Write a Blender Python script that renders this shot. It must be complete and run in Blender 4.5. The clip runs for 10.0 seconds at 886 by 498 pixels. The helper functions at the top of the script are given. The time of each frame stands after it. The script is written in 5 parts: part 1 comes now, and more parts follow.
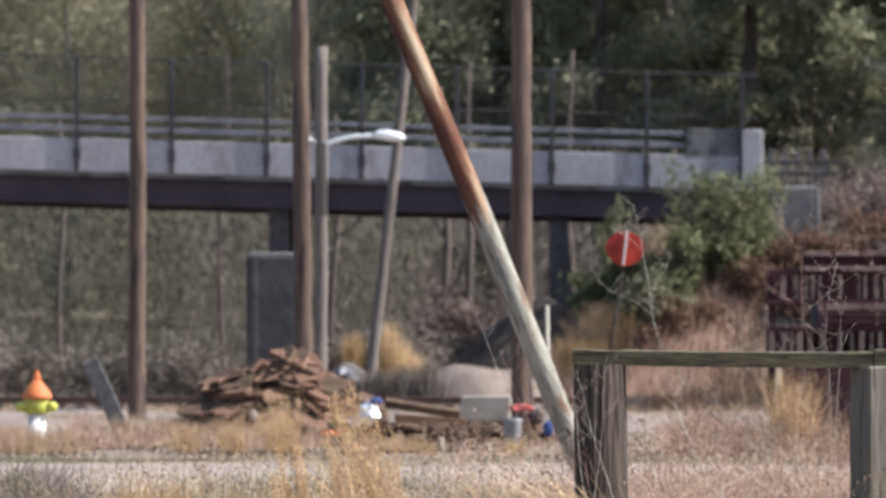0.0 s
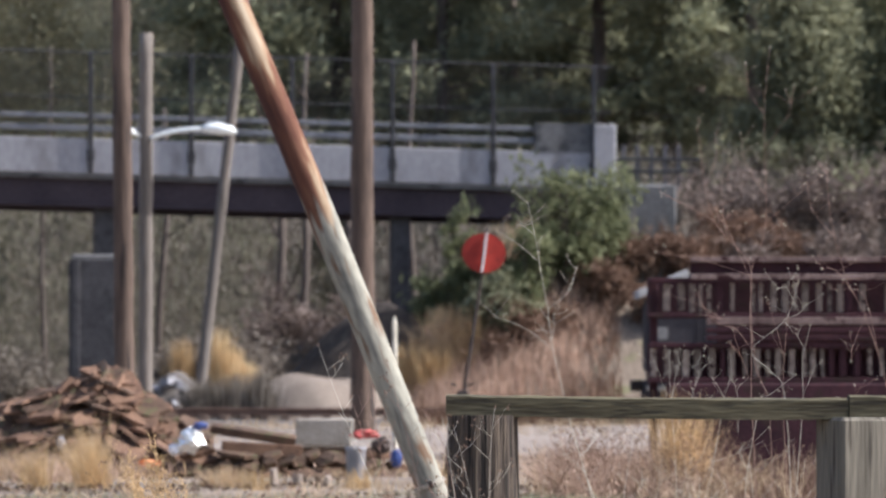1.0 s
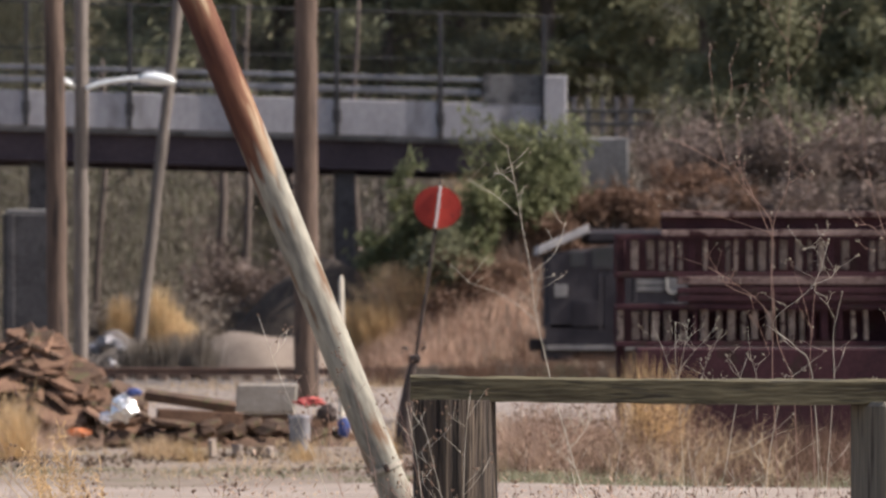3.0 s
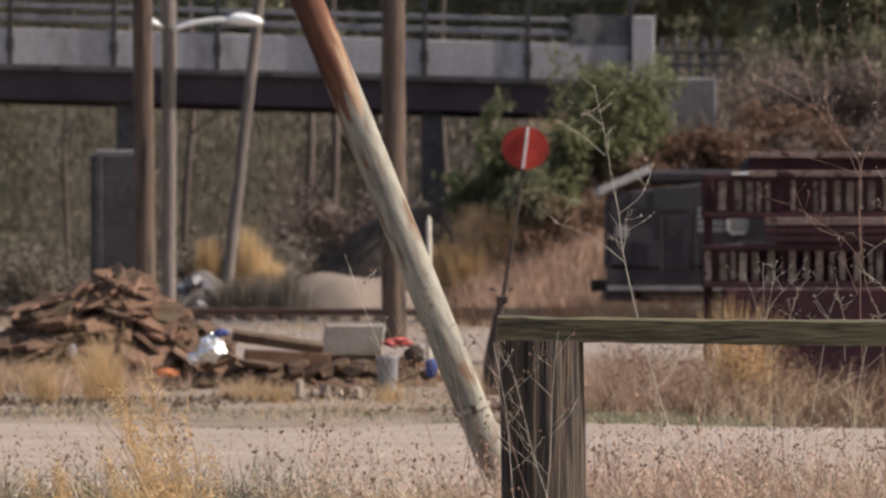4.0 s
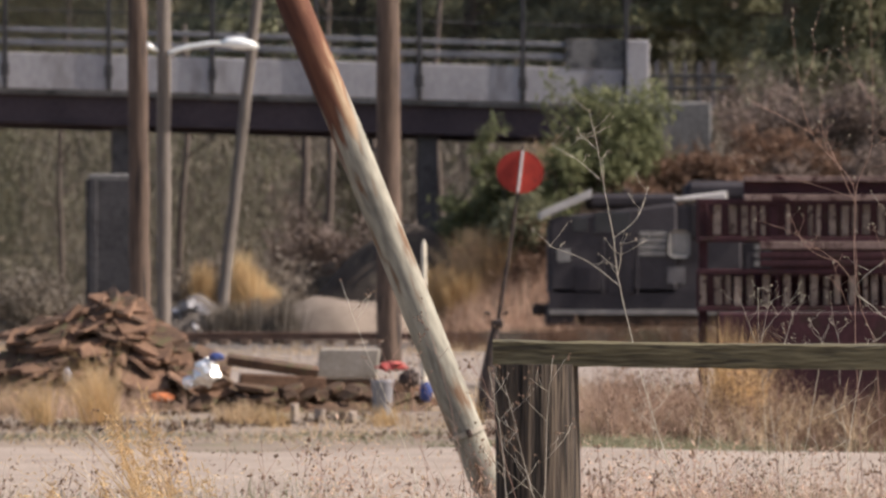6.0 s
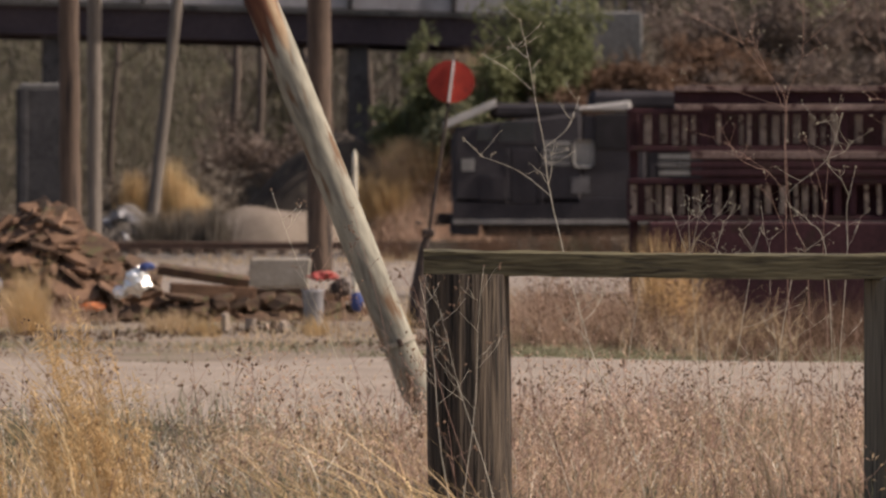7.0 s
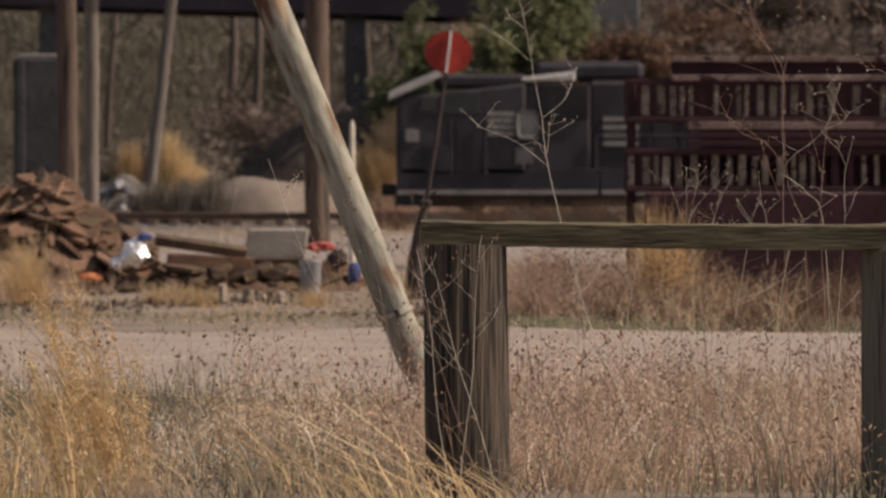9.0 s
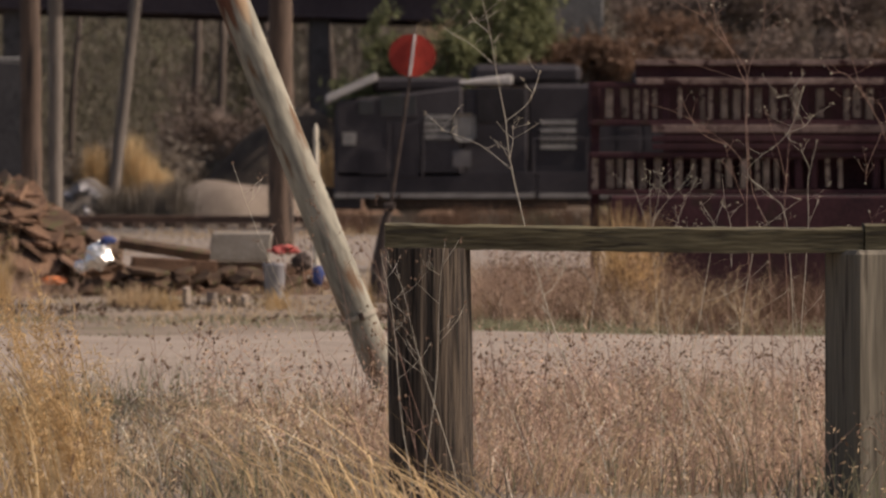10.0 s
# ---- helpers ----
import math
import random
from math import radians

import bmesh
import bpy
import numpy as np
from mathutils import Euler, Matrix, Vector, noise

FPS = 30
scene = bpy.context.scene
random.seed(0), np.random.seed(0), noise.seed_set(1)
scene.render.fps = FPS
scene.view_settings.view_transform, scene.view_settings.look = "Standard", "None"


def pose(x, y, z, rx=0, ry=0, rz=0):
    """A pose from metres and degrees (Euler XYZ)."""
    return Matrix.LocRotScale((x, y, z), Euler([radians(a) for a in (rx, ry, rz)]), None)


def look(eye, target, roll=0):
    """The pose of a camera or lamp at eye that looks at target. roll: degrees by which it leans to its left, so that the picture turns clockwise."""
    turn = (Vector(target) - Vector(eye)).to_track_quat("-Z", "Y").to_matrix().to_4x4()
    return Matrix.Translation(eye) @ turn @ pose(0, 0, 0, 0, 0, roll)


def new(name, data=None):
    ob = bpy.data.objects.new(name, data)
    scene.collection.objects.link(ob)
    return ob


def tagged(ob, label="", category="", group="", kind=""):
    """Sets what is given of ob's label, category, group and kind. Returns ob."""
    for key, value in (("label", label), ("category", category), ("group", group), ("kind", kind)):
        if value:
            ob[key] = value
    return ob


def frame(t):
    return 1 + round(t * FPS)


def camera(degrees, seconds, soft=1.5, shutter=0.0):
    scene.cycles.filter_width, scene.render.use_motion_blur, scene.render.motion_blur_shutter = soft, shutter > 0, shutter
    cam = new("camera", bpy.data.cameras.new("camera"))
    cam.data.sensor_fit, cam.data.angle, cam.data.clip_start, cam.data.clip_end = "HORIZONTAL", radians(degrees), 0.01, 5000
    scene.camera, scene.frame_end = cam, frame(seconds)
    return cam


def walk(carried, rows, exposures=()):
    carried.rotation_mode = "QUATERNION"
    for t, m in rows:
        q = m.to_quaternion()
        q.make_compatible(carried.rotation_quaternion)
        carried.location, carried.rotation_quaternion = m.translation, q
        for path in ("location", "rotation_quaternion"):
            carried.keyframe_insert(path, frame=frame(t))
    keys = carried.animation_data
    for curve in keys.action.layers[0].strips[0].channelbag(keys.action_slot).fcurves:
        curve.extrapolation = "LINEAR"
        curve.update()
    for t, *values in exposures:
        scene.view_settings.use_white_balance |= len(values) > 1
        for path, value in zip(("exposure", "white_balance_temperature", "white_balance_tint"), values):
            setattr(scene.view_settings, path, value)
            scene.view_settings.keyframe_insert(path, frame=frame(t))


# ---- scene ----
# one long lens on a stand: it pans, and comes nearer at the start
cam = camera(8.0, 10.0, soft=2.5)
# focused on the fence, so that the distance is soft
cam.data.dof.use_dof, cam.data.dof.focus_distance, cam.data.dof.aperture_fstop = True, 28.0, 9.5

ROWS = [
    (0.0, 0.169, -15.217, 1.000, 0.880, 1.130),
    (0.3, 0.117, -11.285, 1.106, 1.053, 1.119),
    (0.5, 0.098, -9.891, 1.143, 1.007, 1.121),
    (0.7, 0.069, -7.735, 1.198, 0.484, 1.124),
    (0.9, 0.045, -5.666, 1.246, -0.224, 1.140),
    (1.0, 0.034, -4.915, 1.263, -0.609, 1.125),
    (1.2, -0.012, -3.737, 1.292, -1.634, 1.033),
    (1.5, -0.011, -2.546, 1.311, -1.916, 0.958),
    (1.8, -0.011, -1.223, 1.334, -1.459, 0.881),
    (2.0, -0.001, -0.482, 1.343, -0.893, 0.858),
    (2.2, -0.000, -0.218, 1.347, -0.804, 0.843),
    (3.3, 0.000, 0.000, 1.350, -1.201, 0.575),
    (3.5, 0.000, 0.000, 1.350, -1.017, 0.436),
    (4.0, 0.000, 0.000, 1.350, -0.337, 0.182),
    (4.5, 0.000, 0.000, 1.350, -0.000, 0.272),
    (5.0, 0.000, 0.000, 1.350, 0.220, 0.662),
    (5.5, 0.000, 0.000, 1.350, 0.133, 0.738),
    (6.0, 0.000, 0.000, 1.350, -0.383, 0.399),
    (6.2, 0.000, 0.000, 1.350, -0.485, 0.102),
    (7.3, 0.000, 0.000, 1.350, -1.093, -0.490),
    (7.5, 0.000, 0.000, 1.350, -1.093, -0.548),
    (8.0, 0.000, 0.000, 1.350, -0.935, -0.583),
    (8.5, 0.000, 0.000, 1.350, -0.782, -0.526),
    (9.0, 0.000, 0.000, 1.350, -1.032, -0.684),
    (9.5, 0.000, 0.000, 1.350, -1.262, -0.687),
    (10.0, 0.000, 0.000, 1.350, -1.359, -0.655),
]

walk(cam, [(t, pose(x, y, z, 90 + pitch, 0, yaw)) for t, x, y, z, yaw, pitch in ROWS],
     exposures=[(0.0, 0.9, 5950, 13), (1.0, 0.92, 5950, 13), (1.5, 1.05, 5950, 14), (2.2, 0.86, 6100, 15), (3.4, 0.56, 6760, 16), (4.0, 0.42, 6820, 16), (4.5, 0.58, 6820, 16), (5.0, 0.73, 6780, 16), (5.5, 0.80, 6780, 16), (6.2, 0.55, 6900, 16), (7.3, 0.1, 7400, 18), (10.0, -0.05, 7500, 19)])

# ---- daylight ----
SUN_AZ, SUN_EL = 95.5, 44.0          # degrees clockwise from straight ahead, and up
world = bpy.data.worlds.new("sky")
scene.world = world
world.use_nodes = True
sky = world.node_tree.nodes.new("ShaderNodeTexSky")
sky.sky_type, sky.sun_disc = "NISHITA", False
sky.sun_elevation, sky.sun_rotation = radians(SUN_EL), radians(SUN_AZ)
sky.dust_density = 2.5
back = world.node_tree.nodes["Background"]
world.node_tree.links.new(sky.outputs[0], back.inputs[0])
back.inputs[1].default_value = 0.105
sun_data = bpy.data.lights.new("sun", "SUN")
sun_data.energy, sun_data.angle, sun_data.color = 4.4, radians(0.5), (1.0, 0.945, 0.87)
sun = new("sun", sun_data)
sx = math.sin(radians(SUN_AZ)) * math.cos(radians(SUN_EL))
sy = math.cos(radians(SUN_AZ)) * math.cos(radians(SUN_EL))
sun.matrix_world = look((sx * 300, sy * 300, math.sin(radians(SUN_EL)) * 300), (0, 0, 0))


# ---- materials ----
def mat(name, low, high, size=1.0, rough=0.85, bump=0.3, metal=0.0, fine=14.0, spot=None, spot_at=0.62, stretch=(1, 1, 1), vary=0.0, spec=0.3, space="Object", depth=0.02):
    """Two colours mixed by a coarse and a fine noise, wear spots of a third colour, and relief."""
    m = bpy.data.materials.new(name)
    m.use_nodes = True
    nt = m.node_tree
    n, ln = nt.nodes, nt.links.new
    b = n["Principled BSDF"]
    tc = n.new("ShaderNodeTexCoord")
    mp = n.new("ShaderNodeMapping")
    mp.inputs["Scale"].default_value = stretch
    ln(tc.outputs[space], mp.inputs[0])
    big = n.new("ShaderNodeTexNoise")
    big.inputs["Scale"].default_value, big.inputs["Detail"].default_value = 1.0 / size, 5
    ln(mp.outputs[0], big.inputs["Vector"])
    small = n.new("ShaderNodeTexNoise")
    small.inputs["Scale"].default_value, small.inputs["Detail"].default_value = fine / size, 4
    ln(mp.outputs[0], small.inputs["Vector"])
    add = n.new("ShaderNodeMix")
    add.data_type = "FLOAT"
    add.inputs[0].default_value = 0.45
    ln(big.outputs[0], add.inputs[2])
    ln(small.outputs[0], add.inputs[3])
    ramp = n.new("ShaderNodeValToRGB")
    ramp.color_ramp.elements[0].position, ramp.color_ramp.elements[1].position = 0.36, 0.64
    ramp.color_ramp.elements[0].color, ramp.color_ramp.elements[1].color = (*low, 1), (*high, 1)
    ln(add.outputs[0], ramp.inputs[0])
    colour = ramp.outputs[0]
    if spot:
        third = n.new("ShaderNodeTexNoise")
        third.inputs["Scale"].default_value, third.inputs["Detail"].default_value = 2.3 / size, 6
        ln(mp.outputs[0], third.inputs["Vector"])
        edge = n.new("ShaderNodeMapRange")
        edge.inputs[1].default_value, edge.inputs[2].default_value = spot_at - 0.05, spot_at + 0.05
        ln(third.outputs[0], edge.inputs[0])
        mix = n.new("ShaderNodeMix")
        mix.data_type = "RGBA"
        mix.inputs[7].default_value = (*spot, 1)
        ln(edge.outputs[0], mix.inputs[0])
        ln(colour, mix.inputs[6])
        colour = mix.outputs[2]
    if vary:
        geo = n.new("ShaderNodeNewGeometry")
        info = n.new("ShaderNodeObjectInfo")
        tot = n.new("ShaderNodeMath")
        tot.operation = "ADD"
        ln(geo.outputs["Random Per Island"], tot.inputs[0])
        ln(info.outputs["Random"], tot.inputs[1])
        rng = n.new("ShaderNodeMapRange")
        rng.inputs[2].default_value = 2.0
        rng.inputs[3].default_value, rng.inputs[4].default_value = 1 - vary, 1 + vary
        ln(tot.outputs[0], rng.inputs[0])
        hsv = n.new("ShaderNodeHueSaturation")
        ln(rng.outputs[0], hsv.inputs["Value"])
        ln(colour, hsv.inputs["Color"])
        colour = hsv.outputs[0]
    ln(colour, b.inputs["Base Color"])
    b.inputs["Roughness"].default_value, b.inputs["Metallic"].default_value = rough, metal
    b.inputs["Specular IOR Level"].default_value = spec
    if bump:
        bp = n.new("ShaderNodeBump")
        bp.inputs["Strength"].default_value, bp.inputs["Distance"].default_value = bump, depth
        ln(add.outputs[0], bp.inputs["Height"])
        ln(bp.outputs[0], b.inputs["Normal"])
    return m


def leafy(name, low, high, size=3.0, vary=0.35, through_it=0.35):
    """A thin leaf that lets part of the light through."""
    m = mat(name, low, high, size, 0.7, 0.0, vary=vary, spec=0.15, space="Object")
    nt = m.node_tree
    b = nt.nodes["Principled BSDF"]
    src = b.inputs["Base Color"].links[0].from_socket
    tr = nt.nodes.new("ShaderNodeBsdfTranslucent")
    nt.links.new(src, tr.inputs[0])
    mx = nt.nodes.new("ShaderNodeMixShader")
    mx.inputs[0].default_value = through_it
    nt.links.new(b.outputs[0], mx.inputs[1])
    nt.links.new(tr.outputs[0], mx.inputs[2])
    nt.links.new(mx.outputs[0], nt.nodes["Material Output"].inputs[0])
    return m


DIRT = mat("dry_ground", (0.130, 0.100, 0.074), (0.250, 0.200, 0.155), 2.2, 0.95, 0.6, fine=18, spot=(0.14, 0.13, 0.07))
GRAVEL = mat("pale_gravel", (0.215, 0.172, 0.140), (0.335, 0.280, 0.230), 1.2, 0.95, 0.7, fine=26, spot=(0.22, 0.18, 0.15), spot_at=0.62)
YARD = mat("yard_gravel", (0.19, 0.155, 0.13), (0.31, 0.26, 0.22), 0.9, 0.95, 0.6, fine=20, spot=(0.14, 0.11, 0.085), spot_at=0.58)
STONE = mat("ballast_stone", (0.065, 0.055, 0.048), (0.16, 0.14, 0.125), 0.25, 0.9, 0.4, vary=0.3)
GREYWOOD = mat("weathered_wood", (0.036, 0.028, 0.023), (0.122, 0.094, 0.069), 0.04, 0.9, 1.0, fine=4, stretch=(1, 1, 0.045), spot=(0.022, 0.018, 0.015), spot_at=0.55, depth=0.025)
PALEWOOD = mat("pale_weathered_wood", (0.085, 0.075, 0.058), (0.20, 0.178, 0.14), 0.09, 0.9, 0.7, fine=5, stretch=(1, 1, 0.06), spot=(0.05, 0.042, 0.033), spot_at=0.62, depth=0.012)
RAILWOOD = mat("rail_wood", (0.048, 0.040, 0.024), (0.135, 0.118, 0.070), 0.06, 0.9, 1.0, fine=5, stretch=(0.10, 1, 1), spot=(0.035, 0.03, 0.02), spot_at=0.58, depth=0.015)
POLEWOOD = mat("pole_wood", (0.058, 0.040, 0.031), (0.150, 0.106, 0.080), 0.3, 0.9, 0.6, fine=8, stretch=(1, 1, 0.08), spot=(0.032, 0.025, 0.022), spot_at=0.62)
POLEGREY = mat("grey_pole_wood", (0.10, 0.085, 0.072), (0.21, 0.18, 0.155), 0.3, 0.9, 0.6, fine=8, stretch=(1, 1, 0.08))
CHALK = mat("chalky_paint", (0.21, 0.185, 0.15), (0.37, 0.345, 0.285), 0.22, 0.9, 0.4, fine=7, spot=(0.17, 0.10, 0.06), spot_at=0.58, stretch=(1, 1, 0.14), depth=0.006)
RED = mat("red_enamel", (0.27, 0.024, 0.016), (0.38, 0.040, 0.026), 0.2, 0.6, 0.1, spot=(0.22, 0.025, 0.018))
WHITE = mat("white_paint", (0.62, 0.60, 0.56), (0.78, 0.76, 0.72), 0.2, 0.6, 0.1)
# pale colour of the engine's roof tops, sunlight painted in
LOCOROOF = mat("sunlit_pale_roof", (0.34, 0.33, 0.32), (0.50, 0.48, 0.46), 0.5, 0.8, 0.1)
MOUND = mat("brown_gravel", (0.13, 0.103, 0.082), (0.235, 0.192, 0.155), 0.8, 0.95, 0.6, fine=18)
STRAPRED = mat("faded_red_strap", (0.11, 0.030, 0.026), (0.19, 0.055, 0.045), 0.2, 0.85, 0.2)
PALEGOLD = leafy("bright_straw", (0.56, 0.40, 0.21), (0.84, 0.66, 0.40), 0.5)
IRON = mat("dark_iron", (0.035, 0.028, 0.026), (0.09, 0.065, 0.055), 0.15, 0.7, 0.3, metal=0.3)
STEEL = mat("rail_steel", (0.07, 0.045, 0.035), (0.16, 0.10, 0.075), 0.3, 0.6, 0.3, metal=0.4)
GALV = mat("galvanised_metal", (0.72, 0.76, 0.74), (0.85, 0.88, 0.86), 0.2, 0.35, 0.05, metal=0.15, spec=0.6)
CONCRETE = mat("grey_concrete", (0.28, 0.27, 0.28), (0.40, 0.39, 0.395), 2.0, 0.9, 0.3, fine=20, spot=(0.24, 0.23, 0.23), stretch=(1, 1, 0.5))
OLDCONC = mat("stained_concrete", (0.085, 0.083, 0.080), (0.20, 0.195, 0.19), 1.2, 0.9, 0.4, fine=14, spot=(0.06, 0.06, 0.06))
# dark grey concrete of the piers and the block tower
DARKCONC = mat("dark_concrete", (0.038, 0.036, 0.038), (0.090, 0.086, 0.087), 1.0, 0.95, 0.4, fine=12, spot=(0.04, 0.04, 0.04))
GIRDER = mat("girder_paint", (0.030, 0.022, 0.028), (0.065, 0.048, 0.055), 1.5, 0.7, 0.2)
FENCE = mat("fence_metal", (0.030, 0.030, 0.032), (0.070, 0.068, 0.070), 0.5, 0.8, 0.1, metal=0.2)
ALU = mat("aluminium_rail", (0.20, 0.20, 0.21), (0.32, 0.32, 0.335), 0.8, 0.6, 0.1, metal=0.3)
MAROON = mat("maroon_paint", (0.026, 0.010, 0.014), (0.066, 0.025, 0.030), 0.5, 0.9, 0.3, spot=(0.04, 0.022, 0.019))
SLAT = mat("bleached_slat", (0.10, 0.076, 0.062), (0.26, 0.205, 0.168), 0.15, 0.95, 0.3, vary=0.55, spot=(0.03, 0.012, 0.014), spot_at=0.6)
TANBEAM = mat("weathered_tan_beam", (0.11, 0.072, 0.064), (0.27, 0.195, 0.172), 0.4, 0.9, 0.3, spot=(0.04, 0.015, 0.016), spot_at=0.6)
PLATE = mat("grey_plate", (0.085, 0.080, 0.084), (0.155, 0.147, 0.150), 0.5, 0.85, 0.2)
LOCOBLACK = mat("loco_black", (0.020, 0.018, 0.022), (0.042, 0.037, 0.042), 0.8, 0.7, 0.1, spec=0.25)
LOCOGREY = mat("loco_dusty_grey", (0.028, 0.025, 0.029), (0.052, 0.047, 0.052), 0.8, 0.8, 0.15)
CREAM = mat("faded_white_marking", (0.16, 0.155, 0.15), (0.27, 0.26, 0.245), 0.3, 0.8, 0.1)
SILL = mat("dusty_sill_stripe", (0.16, 0.15, 0.145), (0.27, 0.255, 0.24), 0.4, 0.85, 0.1)
MAROONBLACK = mat("sooty_intake", (0.012, 0.011, 0.013), (0.03, 0.027, 0.03), 0.5, 0.9, 0.1)
GLASS = mat("dark_window", (0.02, 0.022, 0.026), (0.04, 0.042, 0.05), 0.5, 0.12, 0.0, spec=0.6)
BARK = mat("tree_bark", (0.055, 0.042, 0.035), (0.15, 0.12, 0.10), 0.5, 0.95, 0.6, stretch=(1, 1, 0.2))
PALEBARK = mat("pale_bark", (0.13, 0.115, 0.10), (0.27, 0.245, 0.215), 0.5, 0.95, 0.4, stretch=(1, 1, 0.2))
PINE = leafy("pine_needles", (0.130, 0.135, 0.085), (0.34, 0.34, 0.21), 4.0, through_it=0.4)
PINELIGHT = leafy("young_pine_needles", (0.10, 0.115, 0.06), (0.26, 0.27, 0.145), 1.5, through_it=0.45)
BUDS = leafy("budding_twigs", (0.30, 0.29, 0.19), (0.54, 0.51, 0.36), 4.0, through_it=0.5)
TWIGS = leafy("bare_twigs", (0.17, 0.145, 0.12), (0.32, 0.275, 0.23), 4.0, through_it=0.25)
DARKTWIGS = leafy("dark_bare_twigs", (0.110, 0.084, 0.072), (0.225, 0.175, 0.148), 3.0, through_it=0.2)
# darker copies of the twigs and buds above, shade put into their colour
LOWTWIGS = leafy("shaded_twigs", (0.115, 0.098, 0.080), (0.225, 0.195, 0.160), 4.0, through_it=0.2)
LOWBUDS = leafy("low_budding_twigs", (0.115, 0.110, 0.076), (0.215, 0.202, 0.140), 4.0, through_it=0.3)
LITTER = leafy("russet_leaves", (0.115, 0.068, 0.047), (0.215, 0.138, 0.096), 1.5)
STRAW = leafy("straw_grass", (0.40, 0.28, 0.17), (0.68, 0.53, 0.35), 1.2)
GOLD = leafy("golden_grass", (0.42, 0.28, 0.14), (0.70, 0.51, 0.28), 0.6)
PINKSTRAW = leafy("pinkish_dry_weed", (0.38, 0.25, 0.18), (0.66, 0.48, 0.36), 0.8)
GREEN = leafy("low_green_grass", (0.15, 0.15, 0.092), (0.28, 0.27, 0.175), 0.8)
STEM = mat("pale_stem", (0.44, 0.40, 0.32), (0.68, 0.63, 0.52), 0.1, 0.6, 0.0, vary=0.15)
REDSTEM = mat("reddish_stem", (0.24, 0.14, 0.11), (0.42, 0.28, 0.22), 0.1, 0.7, 0.0, vary=0.2)
SEED = mat("seed_head", (0.095, 0.060, 0.042), (0.22, 0.145, 0.10), 0.02, 0.9, 0.0, vary=0.4)
PALESEED = mat("pale_seed_head", (0.26, 0.23, 0.17), (0.46, 0.41, 0.32), 0.02, 0.9, 0.0, vary=0.3)



def pipe_paint():
    """Chalky paint below a ragged line, bare rust above it, its lit and shaded sides coloured in."""
    m = mat("worn_pipe_lit_side", (0.145, 0.138, 0.115), (0.37, 0.352, 0.285), 0.20, 0.9, 0.4, fine=6, spot=(0.15, 0.095, 0.06), spot_at=0.60, stretch=(1, 1, 0.22), depth=0.006)
    nt = m.node_tree
    n, ln = nt.nodes, nt.links.new
    b = n["Principled BSDF"]
    white = b.inputs["Base Color"].links[0].from_socket
    tc = n.new("ShaderNodeTexCoord")
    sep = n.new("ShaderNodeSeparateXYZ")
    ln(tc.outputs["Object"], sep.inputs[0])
    mp = n.new("ShaderNodeMapping")
    mp.inputs["Scale"].default_value = (1, 1, 0.16)
    ln(tc.outputs["Object"], mp.inputs[0])
    streak = n.new("ShaderNodeTexNoise")
    streak.inputs["Scale"].default_value, streak.inputs["Detail"].default_value = 7.0, 6
    ln(mp.outputs[0], streak.inputs["Vector"])
    ramp = n.new("ShaderNodeValToRGB")
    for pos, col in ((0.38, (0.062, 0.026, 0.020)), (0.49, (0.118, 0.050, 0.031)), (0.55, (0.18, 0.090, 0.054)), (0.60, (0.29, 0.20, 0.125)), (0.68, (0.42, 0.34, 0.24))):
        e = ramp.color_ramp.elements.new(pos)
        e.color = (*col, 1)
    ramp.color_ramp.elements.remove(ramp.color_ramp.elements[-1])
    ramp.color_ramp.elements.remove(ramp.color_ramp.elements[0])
    # rust runs dark on the left, pale on the right: wear plus painted sunlight
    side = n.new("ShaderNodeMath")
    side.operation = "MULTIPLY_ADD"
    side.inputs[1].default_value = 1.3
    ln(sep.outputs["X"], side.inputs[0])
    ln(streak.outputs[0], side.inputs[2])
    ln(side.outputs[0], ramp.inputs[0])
    edge = n.new("ShaderNodeMath")
    edge.operation = "MULTIPLY_ADD"
    edge.inputs[1].default_value = 2.4
    ln(streak.outputs[0], edge.inputs[0])
    ln(sep.outputs["Z"], edge.inputs[2])
    line = n.new("ShaderNodeMapRange")
    line.inputs[1].default_value, line.inputs[2].default_value = 4.25 - 0.10, 4.25 + 0.10
    ln(edge.outputs[0], line.inputs[0])
    mix = n.new("ShaderNodeMix")
    mix.data_type = "RGBA"
    ln(line.outputs[0], mix.inputs[0])
    ln(white, mix.inputs[6])
    ln(ramp.outputs[0], mix.inputs[7])
    ln(mix.outputs[2], b.inputs["Base Color"])
    return m


PIPE = pipe_paint()


# ---- building blocks ----
def thing(name, at, label, category, group="", kind=""):
    ob = new(name)
    ob.location = at
    ob.empty_display_size = 0.2
    return tagged(ob, label, category, group, kind)


def mesh_of(bm, name, smooth=False):
    me = bpy.data.meshes.new(name)
    bm.to_mesh(me)
    bm.free()
    if smooth:
        me.polygons.foreach_set("use_smooth", [True] * len(me.polygons))
    return me


def part(name, bm, material, parent, label="", smooth=False, at=None):
    ob = new(name, mesh_of(bm, name, smooth))
    ob.data.materials.append(material)
    ob.parent = parent
    if at:
        ob.location = at
    return tagged(ob, label)


def solo(name, bm, material, label, category, group="", kind="", smooth=False, at=None):
    ob = new(name, mesh_of(bm, name, smooth))
    ob.data.materials.append(material)
    if at:
        ob.location = at
    return tagged(ob, label, category, group, kind)


